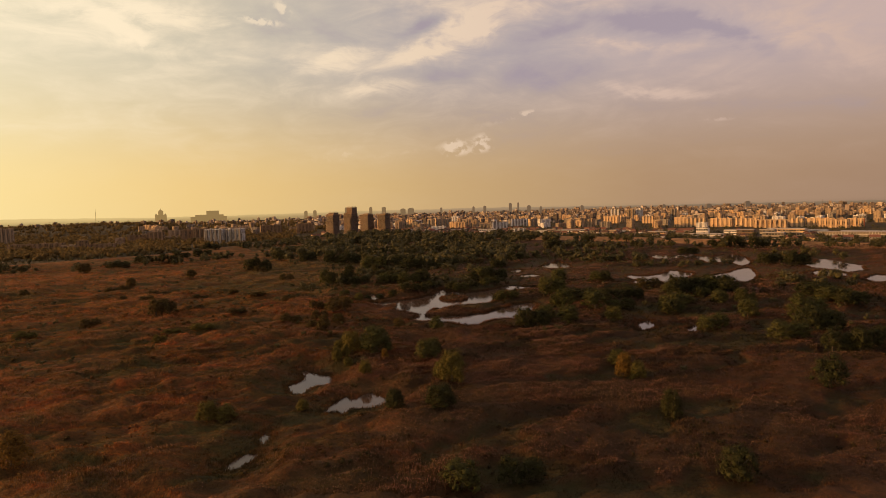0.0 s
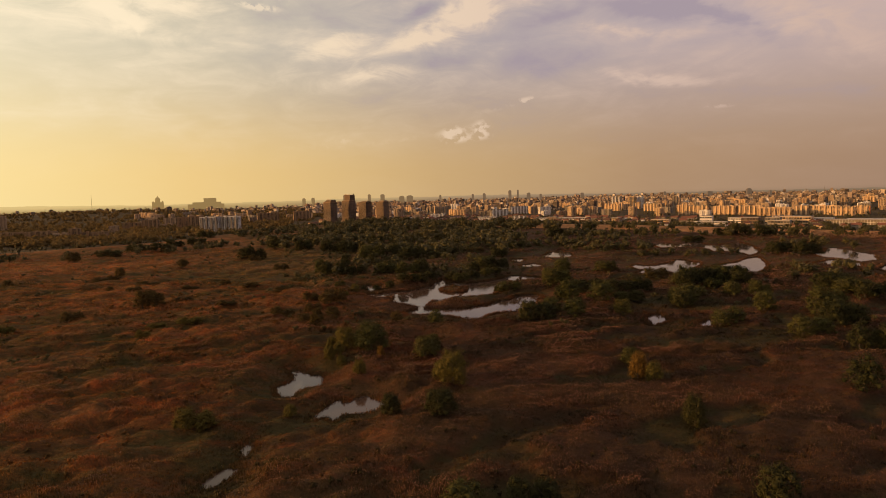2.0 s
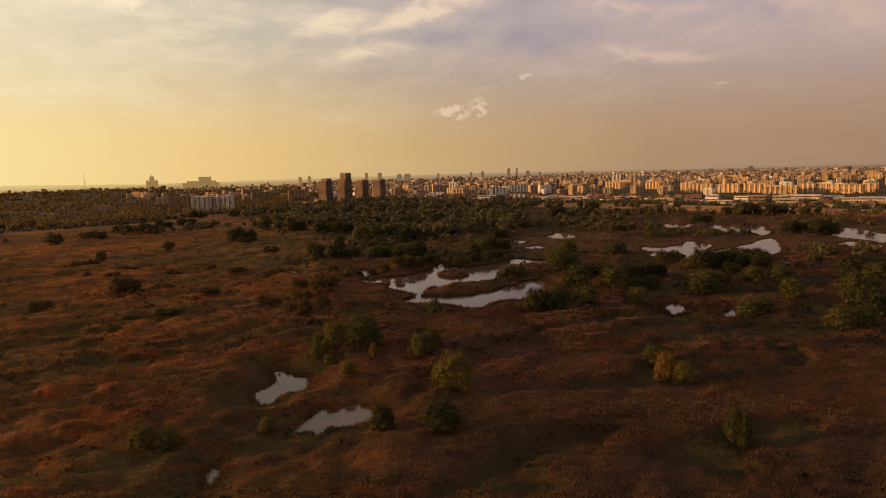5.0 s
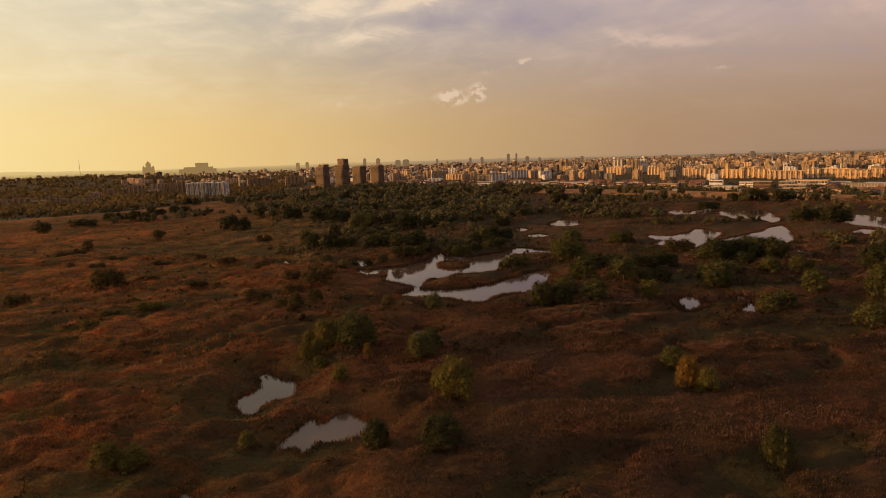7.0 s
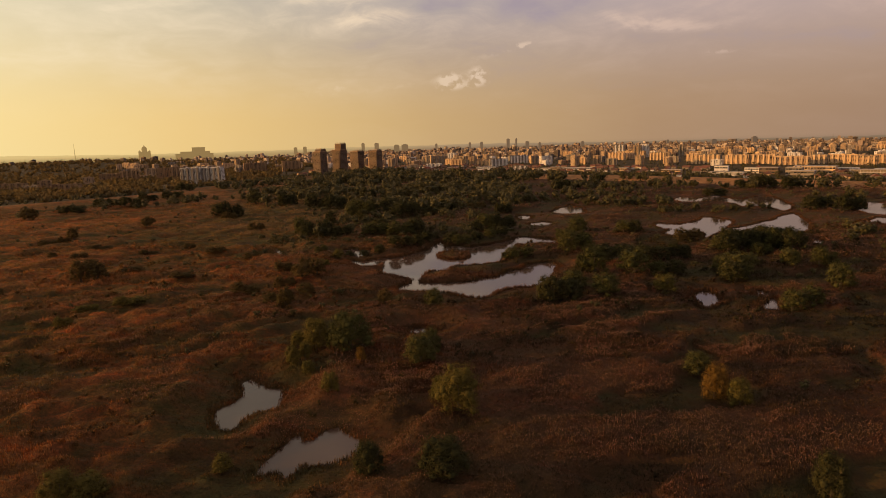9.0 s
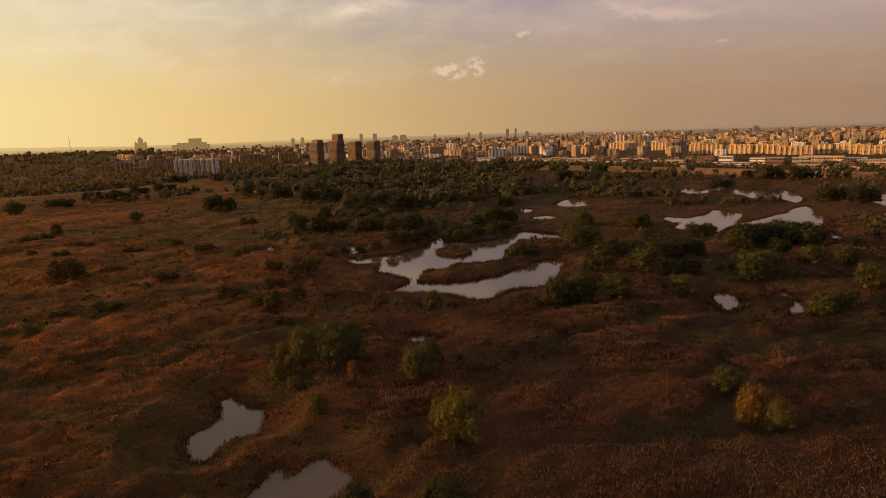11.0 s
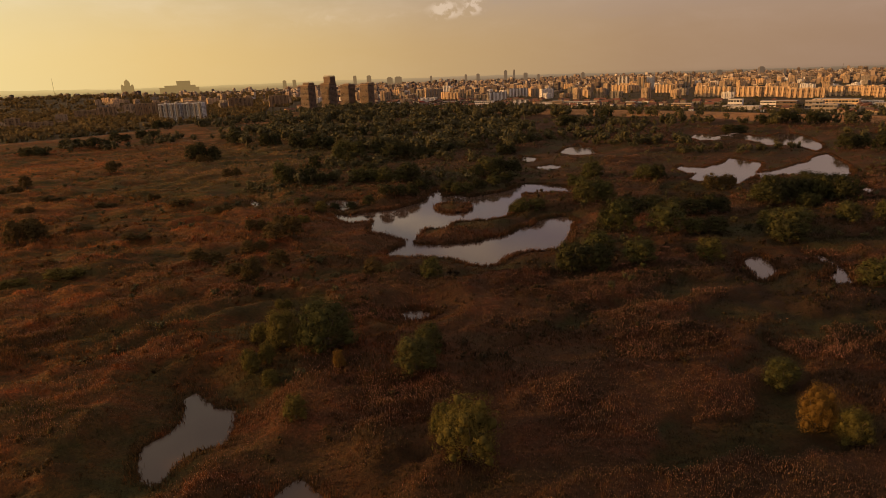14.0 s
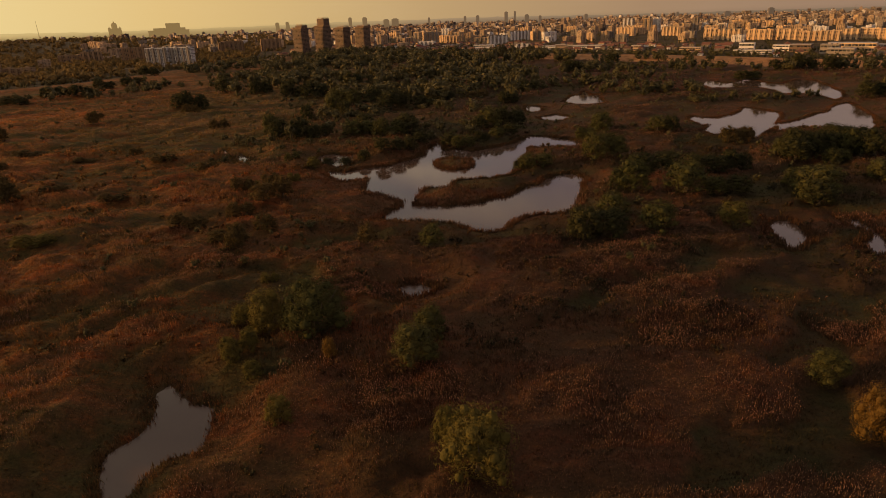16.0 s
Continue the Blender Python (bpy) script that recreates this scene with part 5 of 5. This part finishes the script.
def colonnade():
    """A long low building fronted by a row of pale concrete columns, two storeys."""
    root = tagged(new("colonnade_hall"), "long low concrete hall with rows of pale columns", "building")
    boxes_part("wall", [(-95, 1.5, -4, 95, 16, 10)], M["grey_concrete"], root)
    boxes_part("floor_slab", [(-96, -3, 4.6, 96, 1.498, 5.1)], M["white_render"], root)
    boxes_part("roof", [(-97, -3.5, 10, 97, 16.5, 10.6)], M["sheet_roof"], root)
    for i in range(39):
        boxes_part("column", [(-95 + i * 5 - 0.3, -2.6, -4, -95 + i * 5 + 0.3, -2.0, 4.598)], M["white_render"], root)
        boxes_part("column", [(-95 + i * 5 - 0.3, -2.6, 5.102, -95 + i * 5 + 0.3, -2.0, 9.998)], M["white_render"], root)
    return put(root, 850, 1185, -38)


colonnade()


def house(w, d, h, wall, label):
    """A small house with a tiled gable roof, panes and a chimney."""
    root = tagged(new("house"), label, "house", "houses behind the dyke")
    body = boxes_part("wall", [(-w / 2, -d / 2, -3, w / 2, d / 2, h)], M[wall], root)
    boxes_part("glazing", window_grid(w, d, max(1, int(h / 2.8)), 0, 2.8, 3.4, 1.2, 1.3), M["glass"], body)
    bm = bmesh.new()
    e, t = 0.5, h + d * 0.36
    v = [bm.verts.new(p) for p in ((-w / 2 - e, -d / 2 - e, h - 0.1), (w / 2 + e, -d / 2 - e, h - 0.1), (w / 2 + e, d / 2 + e, h - 0.1), (-w / 2 - e, d / 2 + e, h - 0.1), (-w / 2 - e, 0, t), (w / 2 + e, 0, t))]
    for f in ((0, 1, 5, 4), (2, 3, 4, 5), (1, 2, 5), (3, 0, 4), (3, 2, 1, 0)):
        bm.faces.new([v[i] for i in f])
    roof = part("roof", bm, M["roof_tile"], root, "terracotta tiled roof")
    boxes_part("chimney", [(w * 0.2, -0.5, h + 1, w * 0.2 + 0.8, 0.4, t + 0.8)], M["brown_cladding"], roof)
    return root


def suburbs():
    """Houses and mid-size blocks set among trees between the dyke and the slabs."""
    r = random.Random(12)
    kinds = [house(11, 9, 6, "pale_plaster", "cream two-storey house with tiled roof"), house(14, 10, 6.5, "sandstone", "tan two-storey house with tiled roof"),
             house(9, 8, 4.5, "white_render", "white low house with tiled roof"), house(16, 11, 8.5, "grey_concrete", "grey large house with tiled roof")]
    used = [False] * 4
    taken = [(a[0], a[1], 45) for a in HALLS + WEST_ROW + EAST_ROW + MIDDLE_ROW] + [(-313, 1815, 40), (-264, 1852, 40), (-224, 1925, 40), (-168, 1900, 40), (-555, 1595, 60), (850, 1185, 100), (-22, 1975, 20)]

    def free(x, y, q):
        if any(math.hypot(x - a, y - b) < q + c * 0.75 for a, b, c in taken):
            return False
        taken.append((x, y, q))
        return True

    made = 0
    for i in range(4000):
        x = r.uniform(-1100, 1150)
        y = float(dyke_line(np.array([x]))[0]) + r.uniform(45, 420)
        if x < -380 or abs(x) > 0.72 * y:
            continue
        if made < 190 and free(x, y, 9):
            n = r.randrange(4)
            m = pose(x, y, height(x, y), 0, 0, r.choice((-35, 55, -30, 60)) + r.uniform(-8, 8))
            if used[n]:
                copy_thing(kinds[n], m)
            else:
                kinds[n].matrix_world, used[n] = m, True
            made += 1
    towns = [apartment_block(w, d, h, wall, label, True, None, 200 + i) for i, (w, d, h, wall, label) in enumerate((
        (44, 13, 21, "pale_plaster", "cream seven-storey slab of flats"), (32, 14, 18, "grey_concrete", "grey six-storey slab of flats"),
        (20, 16, 27, "sandstone", "tan nine-storey point block"), (50, 13, 12, "sandstone", "tan four-storey slab of flats"), (28, 14, 15, "white_render", "white five-storey block of flats")))]
    used = [False] * 5
    made = 0
    for i in range(6000):
        y = r.uniform(1700, 2900)
        x = r.uniform(-0.72, 0.74) * y
        off = dyke_distance(np.array([x]), np.array([y]))[0]
        if off < 430 or (x < -450 and (r.random() < 0.25 or y < 1850 or x < -0.5 * y)) or made >= 190:
            continue
        if free(x, y, 25):
            n = r.randrange(5)
            m = pose(x, y, height(x, y), 0, 0, r.choice((-42, 48, 32, 48, -30)) + r.uniform(-8, 8))
            if used[n]:
                copy_thing(towns[n], m)
            else:
                towns[n].matrix_world, used[n] = m, True
            made += 1
    return taken


taken = suburbs()


def distant_town():
    """The roofs and walls of the far town, too many to count: one object, with window bands and roofs of its own."""
    r = np.random.default_rng(31)
    n = 6200
    y = 2300 + 2350 * np.sqrt(r.random(n * 3))
    x = r.uniform(-0.78, 0.80, n * 3) * y
    keep = (np.hypot(x, y) < 4800) & ((x > -520 - 0.2 * (y - 2300)) | ((y > 3000) & (r.random(n * 3) < 0.16)))
    x, y = x[keep][:n], y[keep][:n]
    z = terrain(x, y)
    vs, fs, ix = [], [], []
    for a, b, c in zip(x, y, z):
        tall = r.random()
        h = 5 + 6 * r.random() if tall < 0.66 else (11.5 + 10 * r.random() if tall < 0.975 else 24 + 10 * r.random())
        w, d = (7 + 7 * r.random(), 7 + 4 * r.random()) if h < 11.4 else (10 + 14 * r.random(), 10 + 4 * r.random())
        if h > 24:
            w, d = 16 + 8 * r.random(), 16
        t = radians(r.choice([-42, -40, 48, -28, 62]) + 8 * (r.random() - 0.5))
        ca, sa = math.cos(t), math.sin(t)

        def box(x0, y0, z0, x1, y1, z1, mat, top=None):
            k = len(vs)
            for p, q in ((x0, y0), (x1, y0), (x1, y1), (x0, y1)):
                vs.append((a + p * ca - q * sa, b + p * sa + q * ca, c + z0))
            for p, q in ((x0, y0), (x1, y0), (x1, y1), (x0, y1)):
                vs.append((a + p * ca - q * sa, b + p * sa + q * ca, c + z1))
            fs.extend(((k, k + 1, k + 5, k + 4), (k + 1, k + 2, k + 6, k + 5), (k + 2, k + 3, k + 7, k + 6), (k + 3, k, k + 4, k + 7), (k + 4, k + 5, k + 6, k + 7)))
            ix.extend((mat, mat, mat, mat, mat if top is None else top))

        box(-w / 2, -d / 2, -8, w / 2, d / 2, h, 0)
        box(-w / 2 - 0.3, -d / 2 - 0.3, h, w / 2 + 0.3, d / 2 + 0.3, h + 0.8, 0, 2 if r.random() < 0.6 else 3)
        if h > 16:
            box(-2, -2, h + 0.8, 3, 3, h + 3.6, 0)
        for f in range(int(h / 3) if h > 11.4 else 1):
            box(-w / 2 + 1, -d / 2 - 0.12, f * 3 + 1.1, w / 2 - 1, d / 2 + 0.12, f * 3 + 2.4, 1)
    me = sheet("distant_town", vs, fs, [M["town_wall"], M["glass"], M["roof_felt"], M["roof_tile"]], False, ix)
    tagged(new("distant_town", me), "hazy far town of cream and grey blocks", "town", kind="stuff")
    # trees between the buildings and the wooded park on the western hill
    q = np.random.default_rng(8)
    ys = 1050 + 3000 * q.random(5200) ** 1.6
    xs = q.uniform(-0.80, 0.78, 5200) * ys
    off = dyke_distance(xs, ys)
    ok = (off > 25) & (xs > -430) & (q.random(5200) < 0.6)
    spots = []
    for a, b in zip(xs[ok], ys[ok]):
        if all(abs(a - t[0]) + abs(b - t[1]) > t[2] * 0.62 for t in taken):
            w = float(q.uniform(9, 15))
            spots.append((float(a), float(b), w, w * 0.75))
    b = 1180 + 2900 * q.random(9000) ** 1.15
    a = -430 - (0.84 * b - 430) * q.random(9000)
    far = dyke_distance(a, b) > 40
    wood = [(float(p), float(t), float(q.uniform(26, 46)), float(q.uniform(8, 13))) for p, t in zip(a[far], b[far]) if all(abs(p - u[0]) + abs(t - u[1]) > u[2] * 0.55 for u in taken)]
    thicket("park_wood", "brown-green wooded park on the western rise", wood[:2600], 25, 16, 2, "hazed_park_leaves")
    along = [(f, float(q.uniform(10, 46))) for f in np.linspace(-900, 1100, 460)]
    for f, o in along:
        b = float(dyke_line(np.array([f]))[0]) + o * 1.3
        w = float(q.uniform(9, 16))
        if all(abs(f - t[0]) + abs(b - t[1]) > t[2] * 0.62 for t in taken):
            spots.append((float(f), b, w, w * 0.7))
    f = q.uniform(-120, 1150, 2600)
    b = dyke_line(f) + 20 + 330 * q.random(2600) ** 1.4
    belt = [(float(p), float(t), float(w), float(w * 0.72)) for p, t, w in zip(f, b, q.uniform(8, 15, 2600)) if all(abs(p - u[0]) + abs(t - u[1]) > min(u[2], 40) * 0.62 + 3 for u in taken)]
    thicket("dyke_side_trees", "dark rows of garden trees behind the dyke", belt[:1000], 35, 22, 3)
    thicket("town_trees", "dark green trees between the town's houses", spots[-360:] + spots[:1500], 15, 16, 3)


distant_town()


# ---------------------------------------------------------------- landmarks on the skyline
def cathedral():
    """A far domed cathedral: stepped body, four corner turrets and a great dome with a lantern."""
    root = tagged(new("domed_cathedral"), "pale domed cathedral rising over the skyline", "cathedral")
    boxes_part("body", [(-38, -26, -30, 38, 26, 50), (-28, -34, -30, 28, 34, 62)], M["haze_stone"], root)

    def dome(name, x, y, z, r0, tall, drum):
        bm = bmesh.new()
        prof = [(r0, z), (r0, z + drum)] + [(r0 * math.cos(a), z + drum + tall * math.sin(a)) for a in np.linspace(0.1, 1.35, 6)] + [(r0 * 0.14, z + drum + tall * 1.2), (0.2, z + drum + tall * 1.55)]
        rows = [[bm.verts.new((x + q * math.cos(k * 0.5236), y + q * math.sin(k * 0.5236), h)) for k in range(12)] for q, h in prof]
        for p, q in zip(rows, rows[1:]):
            for k in range(12):
                bm.faces.new((p[k], p[(k + 1) % 12], q[(k + 1) % 12], q[k]))
        part(name, bm, M["haze_stone"], root)

    dome("dome", 0, 0, 60, 17, 19, 19)
    for x, y in ((-30, -22), (30, -22), (-30, 22), (30, 22)):
        dome("turret", x, y, 48, 7.5, 9, 12)
    return root


put(cathedral(), -1975, 4371, 24)


def palace():
    """A vast stepped palace with a raised middle block."""
    root = tagged(new("great_palace"), "vast stepped palace with a broad raised centre", "palace")
    boxes_part("wall", [(-125, -50, -30, 110, 50, 42), (-95, -45, 42, 90, 45, 55)], M["haze_stone"], root)
    boxes_part("centre", [(-22, -40, 55, 60, 40, 82)], M["haze_stone"], root)
    boxes_part("cornice", [(-24, -42, 79, 62, 42, 80.5), (-127, -52, 39, 112, 52, 40.5)], M["haze_stone"], root)
    return put(root, -1600, 4300, 20)


palace()


def high_rise(x, y, w, top):
    """A slim office tower on the horizon with a plant room on its roof."""
    root = tagged(new("office_tower"), "slim hazy office tower on the skyline", "tower", "skyline towers")
    base = height(x, y)
    h = top - base
    d = min(w, 18)
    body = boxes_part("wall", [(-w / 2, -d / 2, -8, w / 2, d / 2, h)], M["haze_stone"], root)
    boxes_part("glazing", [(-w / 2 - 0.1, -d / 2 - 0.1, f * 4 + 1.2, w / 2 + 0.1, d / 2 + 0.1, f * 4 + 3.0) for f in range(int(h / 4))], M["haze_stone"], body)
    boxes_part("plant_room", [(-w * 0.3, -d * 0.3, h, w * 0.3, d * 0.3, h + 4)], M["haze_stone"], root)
    return put(root, x, y, 0)


for x, y, w, top in ((-887, 4108, 19, 79), (-829, 4120, 19, 81), (-625, 4156, 15, 94), (-460, 4178, 19, 93), (-372, 4186, 27, 91), (-242, 4196, 34, 76), (-188, 4199, 42, 78),
                     (20, 4203, 15, 76), (241, 4196, 15, 77), (318, 4191, 19, 79), (491, 4174, 19, 94), (544, 4168, 11, 96), (615, 4158, 23, 75), (694, 4145, 15, 65),
                     (961, 4092, 19, 65), (1455, 3943, 15, 59), (1700, 3844, 31, 55), (1898, 3750, 27, 66), (2001, 3696, 15, 50)):
    high_rise(x, y, w, top - 9)


def mast(x, y, top, thick):
    """A lattice broadcast mast: three legs and rings of struts."""
    root = tagged(new("radio_mast"), "thin steel radio mast on the skyline", "mast")
    base = height(x, y)
    h = top - base
    for k in range(3):
        a = k * 2.094
        bm = bmesh.new()
        lo = [bm.verts.new((thick * math.cos(a) + p, thick * math.sin(a) + q, -4)) for p, q in ((-.4, -.4), (.4, -.4), (.4, .4), (-.4, .4))]
        hi = [bm.verts.new((p * 0.5, q * 0.5, h)) for p, q in ((-.4, -.4), (.4, -.4), (.4, .4), (-.4, .4))]
        for i in range(4):
            bm.faces.new((lo[i], lo[(i + 1) % 4], hi[(i + 1) % 4], hi[i]))
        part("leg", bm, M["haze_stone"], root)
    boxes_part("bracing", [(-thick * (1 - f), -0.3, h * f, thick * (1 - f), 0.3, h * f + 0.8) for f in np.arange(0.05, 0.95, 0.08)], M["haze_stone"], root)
    return put(root, x, y, 0)


mast(2240, 3557, 65, 3)
mast(-2046, 3670, 132, 3)


def far_ridge():
    """The last rise of land at the horizon, a strip glowing with painted haze."""
    az = np.radians(np.arange(-75, 75.01, 0.25))
    top = np.interp(np.degrees(az), [-75, -35.5, -31.9, -24.6, -18, -14, -7, 0, 6.5, 16.7, 26, 36, 75], [80, 74, 70, 56, 54, 56, 60, 59, 57, 45, 44, 44, 44])
    r = np.random.default_rng(2)
    top = top + np.interp(az, az[::3], r.normal(0, 1.6, len(az[::3]))) + r.normal(0, 0.8, len(az)) - 3
    x, y = 4900 * np.sin(az), 4900 * np.cos(az)
    n = len(az)
    v = np.concatenate([np.stack([x * 0.985, y * 0.985, np.full(n, -30.0)], 1), np.stack([x, y, top], 1)])
    i = np.arange(n - 1)
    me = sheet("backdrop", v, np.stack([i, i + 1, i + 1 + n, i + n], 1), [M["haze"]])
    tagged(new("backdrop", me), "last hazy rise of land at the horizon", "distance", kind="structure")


far_ridge()
